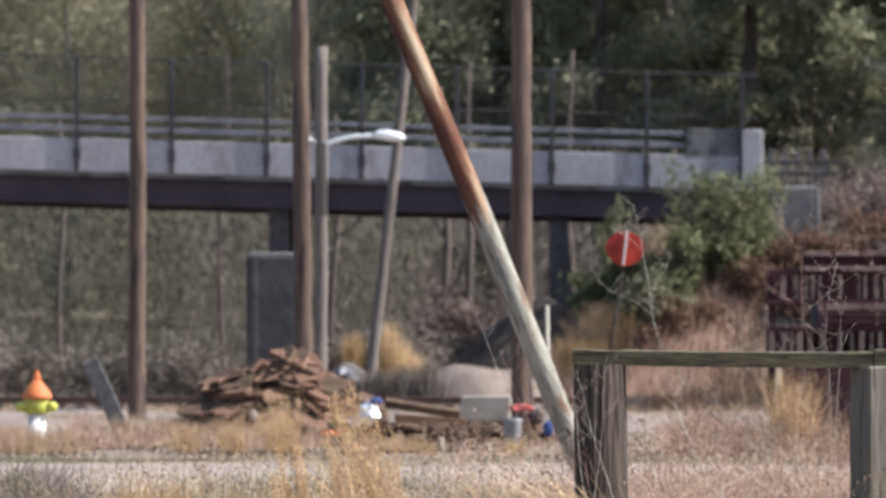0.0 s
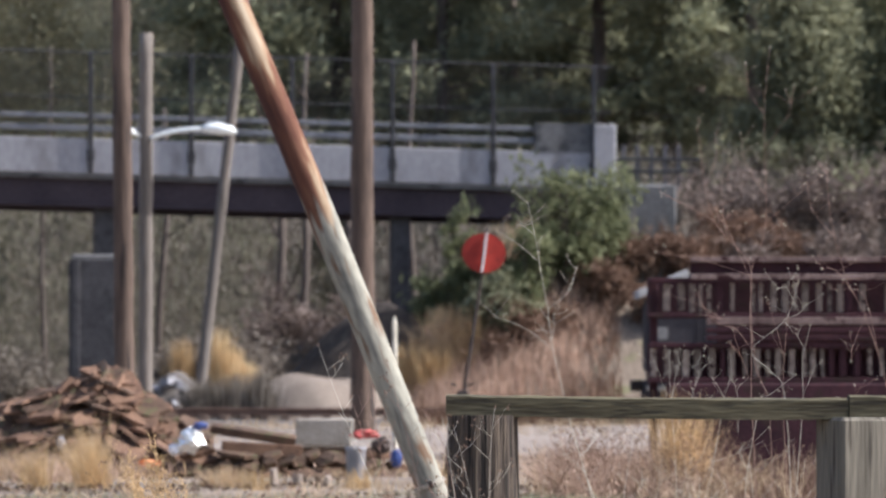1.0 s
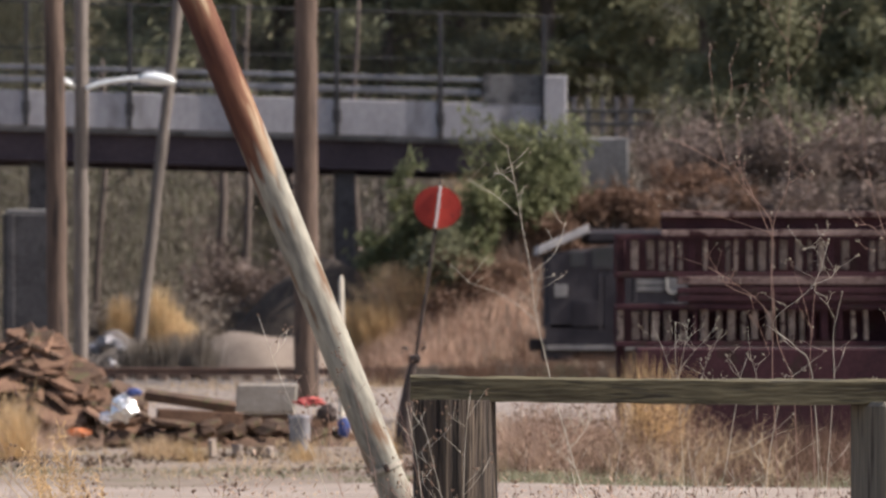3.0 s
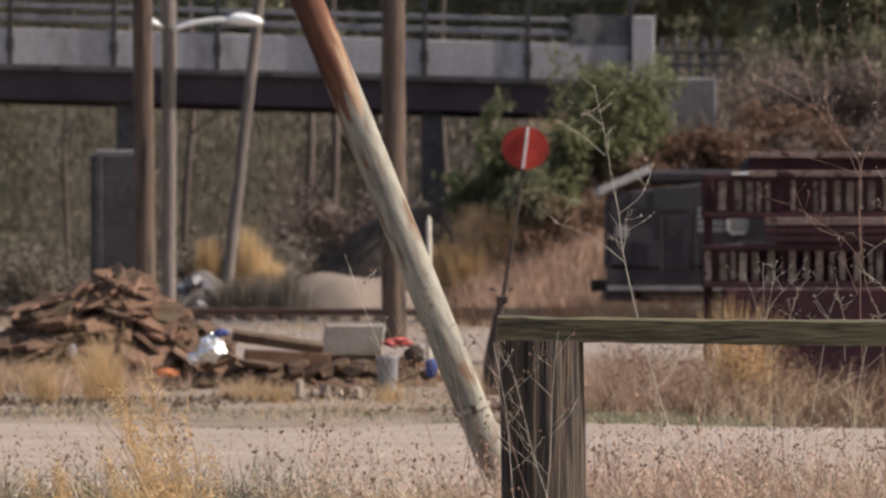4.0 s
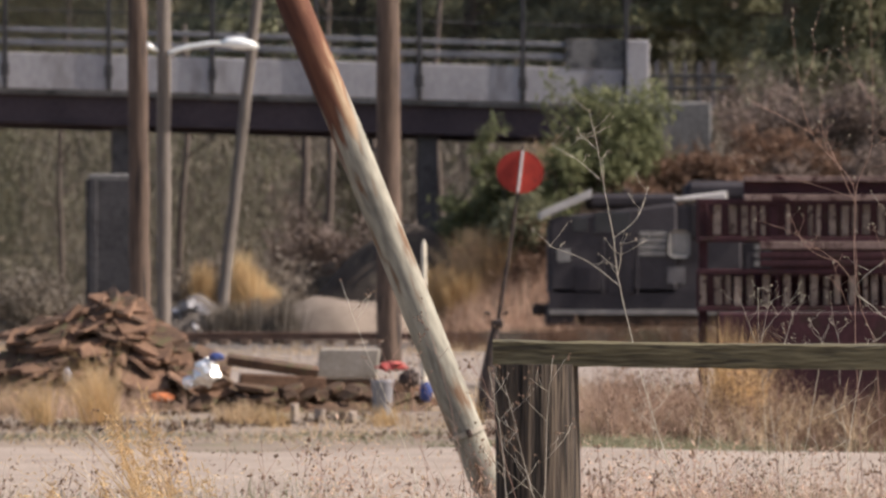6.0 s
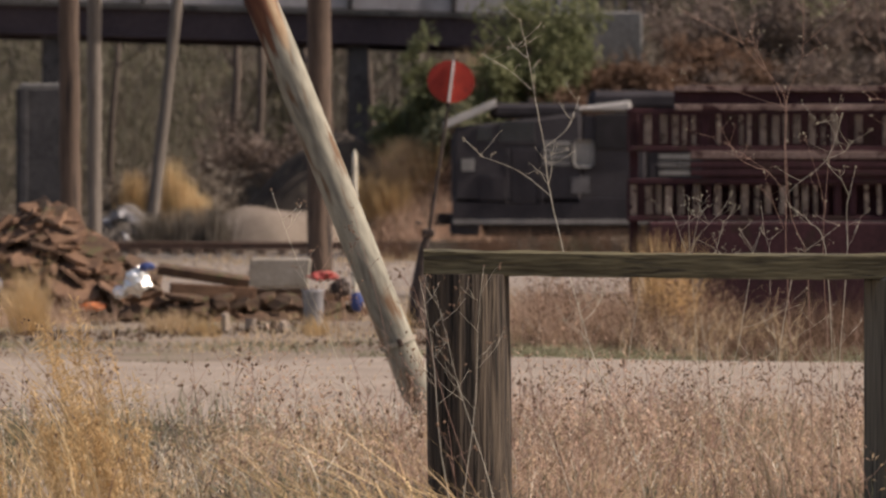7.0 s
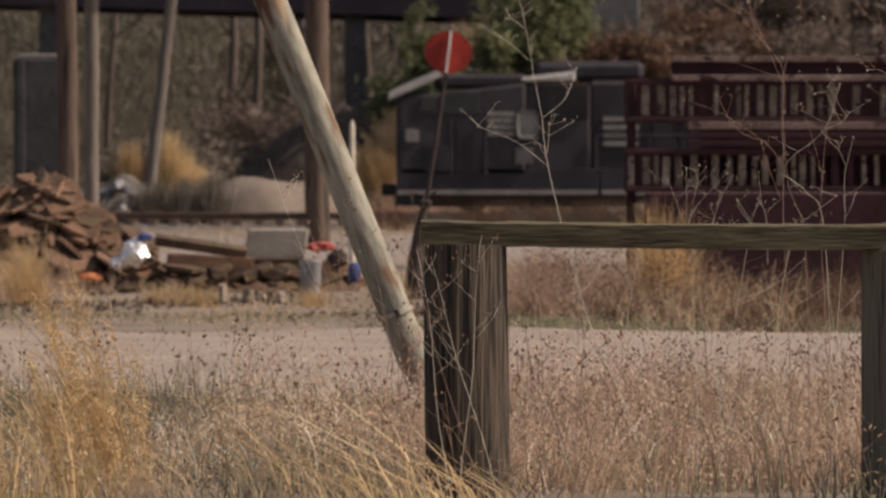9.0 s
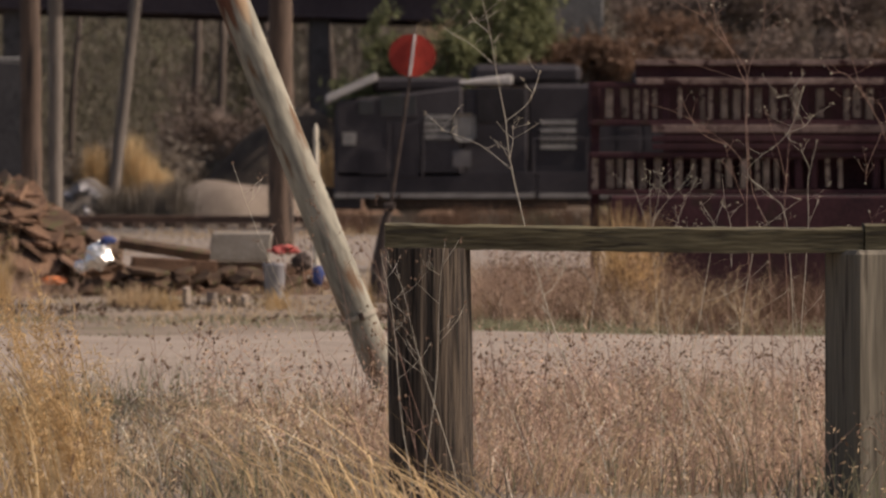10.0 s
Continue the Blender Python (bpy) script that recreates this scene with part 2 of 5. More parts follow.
def box(bm, x, y, z, sx, sy, sz, bevel=0.0, turn=None):
    """A box centred at x, y, z, of those sides, with chamfered edges."""
    got = bmesh.ops.create_cube(bm, size=1.0)
    vs = got["verts"]
    bmesh.ops.scale(bm, vec=(sx, sy, sz), verts=vs)
    if bevel:
        es = list({e for v in vs for e in v.link_edges})
        out = bmesh.ops.bevel(bm, geom=es, offset=bevel, segments=1, affect="EDGES")
        vs = list({v for f in out["faces"] for v in f.verts} | {v for v in vs if v.is_valid})
    if turn is not None:
        bmesh.ops.rotate(bm, cent=(0, 0, 0), matrix=turn, verts=vs)
    bmesh.ops.translate(bm, vec=(x, y, z), verts=vs)
    return vs


def tube(bm, points, radii, sides=12, cap=True, wob=0.0):
    """A round bar through the points."""
    rings = []
    pts = [Vector(p) for p in points]
    for i, p in enumerate(pts):
        a = pts[max(i - 1, 0)]
        c = pts[min(i + 1, len(pts) - 1)]
        d = (c - a).normalized()
        s = d.cross(Vector((0.13, 1, 0.07))).normalized()
        if s.length < 0.5:
            s = d.cross(Vector((1, 0, 0))).normalized()
        q = d.cross(s)
        r = radii[i] if isinstance(radii, (list, tuple)) else radii
        rings.append([bm.verts.new(p + (s * math.cos(k * math.tau / sides) + q * math.sin(k * math.tau / sides))
                                   * r * (1 + (wob * random.uniform(-1, 1) if wob else 0))) for k in range(sides)])
    for a, c in zip(rings, rings[1:]):
        for k in range(sides):
            bm.faces.new((a[k], a[(k + 1) % sides], c[(k + 1) % sides], c[k]))
    if cap:
        bm.faces.new(rings[0][::-1])
        bm.faces.new(rings[-1])


def fresh():
    return bmesh.new()


def from_arrays(name, verts, faces, material, parent=None, label="", category="", kind="", group=""):
    me = bpy.data.meshes.new(name)
    me.from_pydata(verts, [], faces)
    me.materials.append(material)
    ob = new(name, me)
    ob.parent = parent
    return tagged(ob, label, category, group, kind)



# ---- ground ----
def ground_z(x, y):
    """Flat by the road, a bank that climbs to the bridge's end behind the tracks."""
    z = 0.0
    up = max(0.0, min(1.0, (y - 159.0) / 11.5))
    along = max(0.0, min(1.0, (x + 0.8) / 6.2))
    z += 4.8 * up * up * (3 - 2 * up) * along * along * (3 - 2 * along)
    if y > 200:
        z += min((y - 200) * 0.05, 4.0)
    z += 0.05 * noise.noise((x * 0.35, y * 0.22, 0.0)) + 0.12 * noise.noise((x * 0.08, y * 0.06, 3.0)) * min(1, abs(y - 12) / 60)
    return z


def sheet(name, xs, ys, material, lift, label, kind="structure", category=""):
    verts = [(x, y, ground_z(x, y) + lift) for y in ys for x in xs]
    w = len(xs)
    faces = [(j * w + i, j * w + i + 1, (j + 1) * w + i + 1, (j + 1) * w + i) for j in range(len(ys) - 1) for i in range(w - 1)]
    ob = from_arrays(name, verts, faces, material, None, label, category, kind)
    ob.data.polygons.foreach_set("use_smooth", [True] * len(faces))
    return ob


def steps(*spans):
    out = []
    for a, b, s in spans:
        out += list(np.arange(a, b, s))
    return [float(v) for v in out]


sheet("ground", steps((-2500, -100, 400), (-100, -24, 6), (-24, 30, 0.6), (30, 100, 6), (100, 2501, 400)),
      steps((-400, -20, 60), (-20, 30, 1.5), (30, 100, 0.8), (100, 260, 2.0), (260, 400, 20), (400, 3001, 400)), DIRT, 0.0,
      "dry brown open ground with sparse grass and gravel", category="ground")
ROAD_NEAR, ROAD_FAR = 37.182, 55.201
sheet("road", steps((-120, -12, 6), (-12, 14, 0.5), (14, 121, 6)), steps((ROAD_NEAR, ROAD_FAR + 0.01, (ROAD_FAR - ROAD_NEAR) / 18)), GRAVEL, 0.03,
      "pale pinkish gravel road crossing the open ground", category="road")
sheet("gravel_yard", steps((-120, -20, 6), (-20, 24, 0.8), (24, 121, 6)), steps((90.094, 140.147, 1.6)), YARD, 0.025,
      "pale gravel yard strip before the railway track", category="gravel")


# ---- fence ----
def fence():
    f = thing("timber_fence", (0.551, 25.741, 0), "low weathered timber fence, thick posts with a flat rail on top", "fence")
    ox, oy = f.location.x, f.location.y
    # thick round post, grooved by weather
    bm = fresh()
    sides, top = 56, 1.061
    levels = [-0.25 + (top + 0.25) * i / 26 for i in range(27)]
    rings = []
    for z in levels:
        ring = []
        for k in range(sides):
            a = k * math.tau / sides
            r = 0.170 + 0.007 * noise.noise((math.cos(a) * 5.5, math.sin(a) * 5.5, z * 0.5)) + 0.006 * (abs(noise.noise((k * 0.9, 3.1, z * 0.8))) - 0.4)
            r += 0.006 * max(0, 0.5 - z) * 0.6
            ring.append(bm.verts.new((r * math.cos(a) + 0.012 * (top - z), r * math.sin(a), z)))
        rings.append(ring)
    for a, c in zip(rings, rings[1:]):
        for k in range(sides):
            bm.faces.new((a[k], a[(k + 1) % sides], c[(k + 1) % sides], c[k]))
    bm.faces.new(rings[-1])
    part("post", bm, GREYWOOD, f, "thick round grey post with deep weather grooves")
    # squared post
    bm = fresh()
    box(bm, 0, 0, 0, 0.36, 0.32, 1.052 + 0.25, 0.018)
    part("post", bm, PALEWOOD, f, "thick squared pale grey post", at=(2.39 - ox, 0.0, (1.052 - 0.25) / 2)).rotation_euler = (0, 0, radians(20))
    # rails laid on the posts, their edges worn
    for x0, x1, z0, z1, h, tilt in ((0.374, 2.317, 1.111, 1.091, 0.101, 0.0), (2.323, 4.078, 1.104, 1.120, 0.108, 2.0)):
        bm = fresh()
        n = 40
        prof = []
        for i in range(n + 1):
            s = i / n
            x = (x1 - x0) * s
            zc = (z1 - z0) * s - 0.006 * math.sin(s * math.pi)
            ring = []
            for dy, dz in ((-0.075, -0.5), (-0.078, 0.42), (-0.06, 0.5), (0.06, 0.5), (0.075, 0.4), (0.075, -0.5)):
                e = 0.0045 * noise.noise((x * 5.0, dy * 60, dz * 9 + x0))
                e2 = 0.004 * noise.noise((x * 14.0, dy * 40, dz * 7 + 5))
                ring.append(bm.verts.new((x, dy + e, zc + dz * h + e + e2)))
            prof.append(ring)
        for a, c in zip(prof, prof[1:]):
            for k in range(6):
                bm.faces.new((a[k], c[k], c[(k + 1) % 6], a[(k + 1) % 6]))
        bm.faces.new(prof[0])
        bm.faces.new(prof[-1][::-1])
        bmesh.ops.recalc_face_normals(bm, faces=bm.faces)
        part("rail", bm, RAILWOOD, f, "flat grey-green weathered rail", at=(x0 - ox, 0, z0))


fence()


# ---- leaning pipe ----
def leaning_pipe():
    """Two lengths of pipe, end to end, with a slight bend at their joint."""
    foot = Vector((0.794, 37.897, -0.475))
    joint = Vector((-0.311, 37.897, 2.290))
    top = Vector((-1.460, 37.897, 5.055))
    p = thing("leaning_pipe", foot, "leaning steel pipe, rusty above and chalky white below", "pipe")
    r = 0.0946
    up = (joint - foot).length
    turn = math.atan2(joint.x - foot.x, joint.z - foot.z)
    kink = math.atan2(top.x - joint.x, top.z - joint.z) - turn
    bm = fresh()
    n, length = 90, up + (top - joint).length
    pts = []
    for i in range(n + 1):
        z = length * i / n
        pts.append((math.sin(kink) * max(0.0, z - up), 0, z))
    tube(bm, pts, [r * (1.07 - 0.11 * p[2] / length) for p in pts], 32, wob=0.004)
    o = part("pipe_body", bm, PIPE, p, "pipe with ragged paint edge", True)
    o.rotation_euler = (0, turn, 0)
    z = 0.987 / math.cos(turn)
    bm = fresh()
    tube(bm, [(0, 0, -0.014), (0, 0, 0.014)], r * 1.24, 28)
    part("band", bm, CHALK, o, "pale band round the pipe", at=(0, 0, z))
    bm = fresh()
    box(bm, 0, -r * 1.2, 0, 0.03, 0.04, 0.05, 0.005)
    part("bolt", bm, IRON, o, at=(0.01, 0, z))


leaning_pipe()


# ---- poles and street lamp ----
def pole(x, y, r, height, material, label, lean=0.0, name="utility_pole"):
    """A tapered timber pole with checks along it."""
    bm = fresh()
    n = 30
    tube(bm, [(lean * height * i / n + 0.02 * noise.noise((i * 0.5, x, 0)), 0, -0.3 + (height + 0.3) * i / n) for i in range(n + 1)],
         [r * (1.12 - 0.22 * i / n) for i in range(n + 1)], 20, wob=0.035)
    return solo(name, bm, material, label, "utility pole", "timber poles by the track", smooth=True, at=(x, y, ground_z(x, y)))


pole(-8.543, 121.556, 0.173, 13.0, POLEWOOD, "tall dark brown timber utility pole")
pole(-4.391, 107.255, 0.163, 12.0, POLEWOOD, "tall brown timber utility pole beside a street lamp", lean=-0.012)
pole(-0.210, 117.980, 0.210, 13.0, POLEWOOD, "stout reddish brown timber utility pole", lean=-0.003)
pole(-4.720, 162.313, 0.138, 14.0, POLEGREY, "slender grey timber pole leaning sideways", lean=0.116)


def street_lamp():
    x, y = -4.810, 128.706
    la = thing("street_lamp", (x, y, 0), "grey timber pole carrying a curved galvanised lamp arm", "street lamp")
    bm = fresh()
    h = 8.444
    tube(bm, [(0.006 * math.sin(i), 0, -0.3 + (h + 0.3) * i / 20) for i in range(21)], [0.143] * 21, 18, wob=0.03)
    part("pole", bm, POLEGREY, la, "", True)
    bm = fresh()
    a = Vector((0.1, -0.15, 6.217))
    pts = [a + Vector((1.102 * s, -0.1 * s, 0.195 * (1 - (1 - s) ** 2.2))) for s in [i / 10 for i in range(11)]]
    tube(bm, pts, [0.05] * 11, 10)
    part("arm", bm, GALV, la, "galvanised curved arm", True)
    bm = fresh()
    e = pts[-1]
    tube(bm, [e + Vector((-0.05, 0, 0)), e + Vector((0.12, 0, 0.02)), e + Vector((0.32, 0, 0.01)), e + Vector((0.56, 0, -0.03)), e + Vector((0.72, 0, -0.06))], [0.05, 0.10, 0.125, 0.10, 0.03], 14)
    part("lamp_head", bm, GALV, la, "pale cobra lamp head", True)
    bm = fresh()
    tube(bm, [a + Vector((-0.15, 0.1, 0.02)), a + Vector((-0.35, 0.05, 0.12)), a + Vector((-0.5, 0, 0.17))], [0.03, 0.05, 0.09], 10)
    part("photocell", bm, GALV, la, "small pale fitting behind the pole", True)


street_lamp()


# ---- bridge ----
def bridge():
    y = 171.608
    b = thing("road_bridge", (6.367, y, 0), "road bridge with dark girder, concrete parapet and tall mesh fence", "bridge")
    ox = b.location.x
    slope = -0.0284
    x0, x1 = -25.776 - ox, 6.597 - ox

    def beam(name, v_mid, thick, depth, dy, material, label="", a=x0, c=x1):
        """A long bar that follows the bridge's fall; v_mid is its height at the bridge's end."""
        bm = fresh()
        vs = box(bm, (a + c) / 2, dy, v_mid, c - a, depth, thick, 0.02)
        for v in vs:
            v.co.z += slope * v.co.x
        return part(name, bm, material, b, label)

    beam("girder", 5.942, 0.918, 0.5, 0.35, GIRDER, "dark steel girder")
    beam("girder_flange", 5.513, 0.05, 0.7, 0.35, GIRDER)
    beam("deck", 6.355, 0.16, 7.0, 3.4, OLDCONC)
    beam("girder", 5.942, 0.918, 0.5, 6.3, GIRDER)
    beam("parapet", 6.906, 0.980, 0.3, 0.0, CONCRETE, "pale grey concrete parapet")
    beam("parapet", 6.906, 0.980, 0.3, 6.9, CONCRETE)
    for v, t in ((54, 9), (76, 11)):
        beam("metal_rail", 0.0, 0.0153 * t, 0.1, 0.05, ALU, "aluminium traffic rail", c=x1 - 2.143).location.z = 8.850 - 0.0153 * v
    beam("fence_top_rail", 9.799, 0.05, 0.05, -0.12, FENCE)
    beam("fence_middle_rail", 8.544, 0.04, 0.04, -0.12, FENCE)
    for i in range(12):
        x = 6.107 - ox - i * 2.801
        bm = fresh()
        z = slope * x
        box(bm, x, -0.19, (9.799 + 6.432) / 2 + z, 0.13, 0.09, 3.367, 0.01)
        fp = part("fence_post", bm, FENCE, b)
        bm = fresh()
        box(bm, x, -0.19, 6.937 + z, 0.22, 0.10, 0.35, 0.02)
        part("bracket", bm, FENCE, fp)
    # wire mesh of the fence
    verts, faces = [], []
    def wire(xa, za, xb, zb):
        n = len(verts)
        t = 0.006
        verts.extend([(xa - t, -0.13, za), (xa + t, -0.13, za), (xb + t, -0.13, zb), (xb - t, -0.13, zb)])
        faces.append((n, n + 1, n + 2, n + 3))
    h = 2.296
    zb0 = 7.503
    x = x0
    while x < x1 - 2:
        wire(x, zb0 + slope * x, x + h, zb0 + h + slope * x)
        wire(x + h, zb0 + slope * x, x, zb0 + h + slope * x)
        x += 0.16
    from_arrays("wire_mesh", verts, faces, FENCE, b, "chain-link mesh", kind="stuff")
    # end block and wall
    bm = fresh()
    box(bm, 6.413 - ox, 0.6, 7.273, 0.612, 2.2, 1.837, 0.03)
    part("end_block", bm, CONCRETE, b, "pale concrete end block")
    bm = fresh()
    box(bm, 5.296 - ox, 0.02, 7.809, 1.653, 0.36, 0.827, 0.02)
    part("end_panel", bm, OLDCONC, b, "grey concrete panel at the parapet's end")
    bm = fresh()
    box(bm, 7.439 - ox, 3.4, 5.559, 1.913, 8.0, 1.913, 0.05)
    part("abutment", bm, OLDCONC, b, "stained concrete abutment")
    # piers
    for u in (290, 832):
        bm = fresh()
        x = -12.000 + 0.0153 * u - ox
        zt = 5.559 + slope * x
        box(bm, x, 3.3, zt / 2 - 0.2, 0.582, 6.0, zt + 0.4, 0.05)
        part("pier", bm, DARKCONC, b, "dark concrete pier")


bridge()


def bridge_guardrail():
    g = thing("guardrail", (7.828, 178.758, 6.930), "grey steel guardrail with pale posts beyond the bridge", "guardrail")
    for i in range(5):
        bm = fresh()
        box(bm, -0.6 + i * 0.40, 0, 0.3, 0.12, 0.1, 0.797 + 0.5, 0.01)
        part("guard_post", bm, PLATE, g)
    for dz in (0.55, 0.2):
        bm = fresh()
        box(bm, 0.3, -0.07, dz, 2.6, 0.05, 0.10, 0.015)
        part("rail_beam", bm, FENCE, g)


bridge_guardrail()


def control_box():
    """The block that stands before the bridge pier."""
    c = thing("concrete_block_tower", (-7.196, 159.452, 0), "square dark concrete block tower with a pale cap", "tower")
    h = 4.223
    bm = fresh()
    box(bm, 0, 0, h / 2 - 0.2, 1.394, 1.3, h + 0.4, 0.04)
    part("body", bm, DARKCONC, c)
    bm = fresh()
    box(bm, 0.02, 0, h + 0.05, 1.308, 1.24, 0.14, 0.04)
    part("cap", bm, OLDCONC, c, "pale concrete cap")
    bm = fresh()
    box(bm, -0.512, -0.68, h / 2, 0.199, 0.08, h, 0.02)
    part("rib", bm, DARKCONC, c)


control_box()


# ---- railway track ----
def track():
    y = 155.877
    t = thing("railway_track", (0, y, -0.14), "rusty railway track on dark ties and ballast", "railway track", kind="structure")
    bm = fresh()
    n = 60
    for s0, s1, z0, z1 in ((-2.6, -1.5, 0.02, 0.22), (-1.5, 1.5, 0.22, 0.24), (1.5, 2.6, 0.24, 0.02)):
        prev = None
        for i in range(n + 1):
            x = -40 + 90 * i / n
            e = 0.03 * noise.noise((x, s0, 0))
            cur = (bm.verts.new((x, s0, z0 + e)), bm.verts.new((x, s1, z1 + e)))
            if prev:
                bm.faces.new((prev[0], cur[0], cur[1], prev[1]))
            prev = cur
    part("ballast", bm, STONE, t, "dark grey ballast bed")
    tie = None
    for i in range(100):
        if tie is None:
            bm = fresh()
            box(bm, 0, 0, 0, 0.22, 2.6, 0.18, 0.015)
            tie = part("tie", bm, POLEWOOD, t, at=(-22 + i * 0.52, 0, 0.25))
        else:
            o = new("tie", tie.data)
            o.parent = t
            o.location = (-22 + i * 0.52, 0, 0.25)
    for dy in (-0.75, 0.75):
        bm = fresh()
        box(bm, 5, dy, 0.35, 90, 0.14, 0.03)
        box(bm, 5, dy, 0.42, 90, 0.03, 0.12)
        box(bm, 5, dy, 0.50, 90, 0.075, 0.05, 0.01)
        part("rail", bm, STEEL, t, "rusty steel rail")
    return t


track()



# ---- woods ----
HILL = mat("far_hillside", (0.030, 0.030, 0.024), (0.085, 0.080, 0.062), 3.0, 0.95, 0.5, fine=9)

def leaf_mesh(name, centres, size, aspect, material, parent=None, droop=0.0, **tags):
    """Many small diamond leaves, one at each centre, turned at random."""
    c = np.asarray(centres, dtype=np.float64)
    n = len(c)
    d = np.random.normal(size=(n, 3))
    d[:, 2] -= droop
    d /= np.linalg.norm(d, axis=1)[:, None]
    s = np.cross(d, np.random.normal(size=(n, 3)))
    s /= np.linalg.norm(s, axis=1)[:, None]
    ln = (size * np.random.uniform(0.6, 1.4, n))[:, None]
    d, s = d * ln, s * ln * aspect
    verts = np.stack([c - d, c + s, c + d, c - s], 1).reshape(-1, 3)
    me = bpy.data.meshes.new(name)
    me.vertices.add(4 * n)
    me.vertices.foreach_set("co", verts.ravel())
    me.loops.add(4 * n)
    me.loops.foreach_set("vertex_index", np.arange(4 * n))
    me.polygons.add(n)
    me.polygons.foreach_set("loop_start", np.arange(0, 4 * n, 4))
    me.update(calc_edges=True)
    me.materials.append(material)
    ob = new(name, me)
    ob.parent = parent
    return tagged(ob, **tags)


def pine(x, y, h, spread, bare, label, needles=PINE, n_limbs=44, dense=150):
    """A tall pine: straight trunk, level limbs, needles in flat uneven clumps."""
    t = thing("pine_tree", (x, y, ground_z(x, y) - 0.1), label, "tree", "pine trees behind the bridge")
    bm = fresh()
    wob = random.uniform(-0.4, 0.4)
    tube(bm, [(wob * math.sin(i / 9 * 3), 0.1 * math.sin(i), h * i / 9) for i in range(10)], [0.24 * (1.05 - 0.85 * i / 9) * h / 20 + 0.02 for i in range(10)], 9, wob=0.06)
    cs = []
    for k in range(n_limbs):
        f = bare + (0.99 - bare) * (k + random.random()) / n_limbs
        z = h * f
        a = random.uniform(0, math.tau)
        L = spread * (1.15 - 0.85 * (f - bare) / (1 - bare)) * random.uniform(0.55, 1.1)
        end = Vector((math.cos(a) * L, math.sin(a) * L, z + L * random.uniform(-0.05, 0.35)))
        base = Vector((wob * math.sin(f * 3), 0, z))
        tube(bm, [base, base.lerp(end, 0.5) + Vector((0, 0, 0.15)), end], [0.06, 0.04, 0.015], 5, cap=False)
        for j in range(random.randint(3, 5)):
            g = base.lerp(end, random.uniform(0.45, 1.05)) + Vector(np.random.normal(size=3) * 0.3)
            m = int(dense * random.uniform(0.6, 1.3))
            cs.append(np.random.normal(size=(m, 3)) * (0.48, 0.48, 0.26) * random.uniform(0.8, 1.3) + np.array(g))
    part("trunk", bm, BARK, t, "dark brown trunk and limbs", True)
    leaf_mesh("crown", np.concatenate(cs), 0.25, 0.22, needles, t, label="dark green needles in uneven clumps")
    return t


def broadleaf(x, y, h, spread, label, buds=BUDS, n_limbs=22, dense=130, fork=0.25, bark=PALEBARK):
    """A spring hardwood: forked trunk, rising limbs and twigs with fine buds."""
    t = thing("hardwood_tree", (x, y, ground_z(x, y) - 0.1), label, "tree", "budding hardwoods behind the bridge")
    bm = fresh()
    tube(bm, [(0.25 * math.sin(i * 0.8 + x), 0, h * 0.92 * i / 8) for i in range(9)], [0.2 * (1.05 - 0.95 * i / 8) + 0.02 for i in range(9)], 8, wob=0.06)
    cs = []
    for k in range(n_limbs):
        f = fork + (0.9 - fork) * (k + random.random()) / n_limbs
        a = random.uniform(0, math.tau)
        L = spread * random.uniform(0.5, 1.1) * (1.1 - 0.5 * f)
        base = Vector((0.25 * math.sin(f * 6.4 + x), 0, h * 0.92 * f))
        end = base + Vector((math.cos(a) * L, math.sin(a) * L, L * random.uniform(0.5, 1.2)))
        mid = base.lerp(end, 0.5) + Vector(np.random.normal(size=3) * 0.25)
        tube(bm, [base, mid, end], [0.06, 0.035, 0.012], 5, cap=False)
        for j in range(5):
            p = base.lerp(end, random.uniform(0.3, 0.95))
            q = p + Vector(np.random.normal(size=3)) * 0.8 + Vector((0, 0, 0.5))
            tube(bm, [p, q], [0.018, 0.006], 4, cap=False)
            m = int(dense * random.uniform(0.5, 1.3))
            cs.append(np.random.normal(size=(m, 3)) * 0.75 + np.array(q))
    part("trunk", bm, bark, t, "pale grey trunk and limbs", True)
    leaf_mesh("crown", np.concatenate(cs), 0.12, 0.35, buds, t, label="thin haze of budding twigs")
    return t


# hardwoods where the wood is light, pines where it is dark
for i in range(15):
    random.seed(100 + i)
    broadleaf(-29 + i * 1.75 + random.uniform(-0.8, 0.8), 245 + random.uniform(-6, 26), random.uniform(15, 24), 4.2, "grey-green budding hardwood tree in a spring wood", dense=150)
for i, (x, y, h, s, b) in enumerate(((-5.0, 236, 25, 3.8, 0.38), (-1.2, 244, 27, 4.4, 0.30), (2.4, 238, 26, 4.6, 0.26), (5.6, 246, 28, 4.8, 0.25), (8.6, 236, 25, 4.2, 0.22),
                                     (11.6, 242, 27, 4.6, 0.18), (14.6, 234, 26, 4.6, 0.15), (17.8, 240, 27, 4.4, 0.15), (21.0, 234, 25, 4.6, 0.15), (24.4, 241, 27, 4.6, 0.15),
                                     (0.8, 258, 30, 5, 0.3), (7.0, 260, 30, 5, 0.25), (13.4, 258, 30, 5, 0.2), (19.6, 258, 30, 5, 0.15))):
    random.seed(200 + i)
    pine(x, y, h, s, b * 0.5, "tall dark pine in the wood behind the bridge", dense=110, n_limbs=54)
for i, (x, h) in enumerate(((15.2, 9.5), (18.4, 12), (20.6, 10), (23.5, 12.5), (26.8, 11))):
    random.seed(240 + i)
    pine(x, 219 + i % 2 * 4, h, 2.6, 0.12, "younger dark pine on the bank behind the track", n_limbs=26, dense=110)


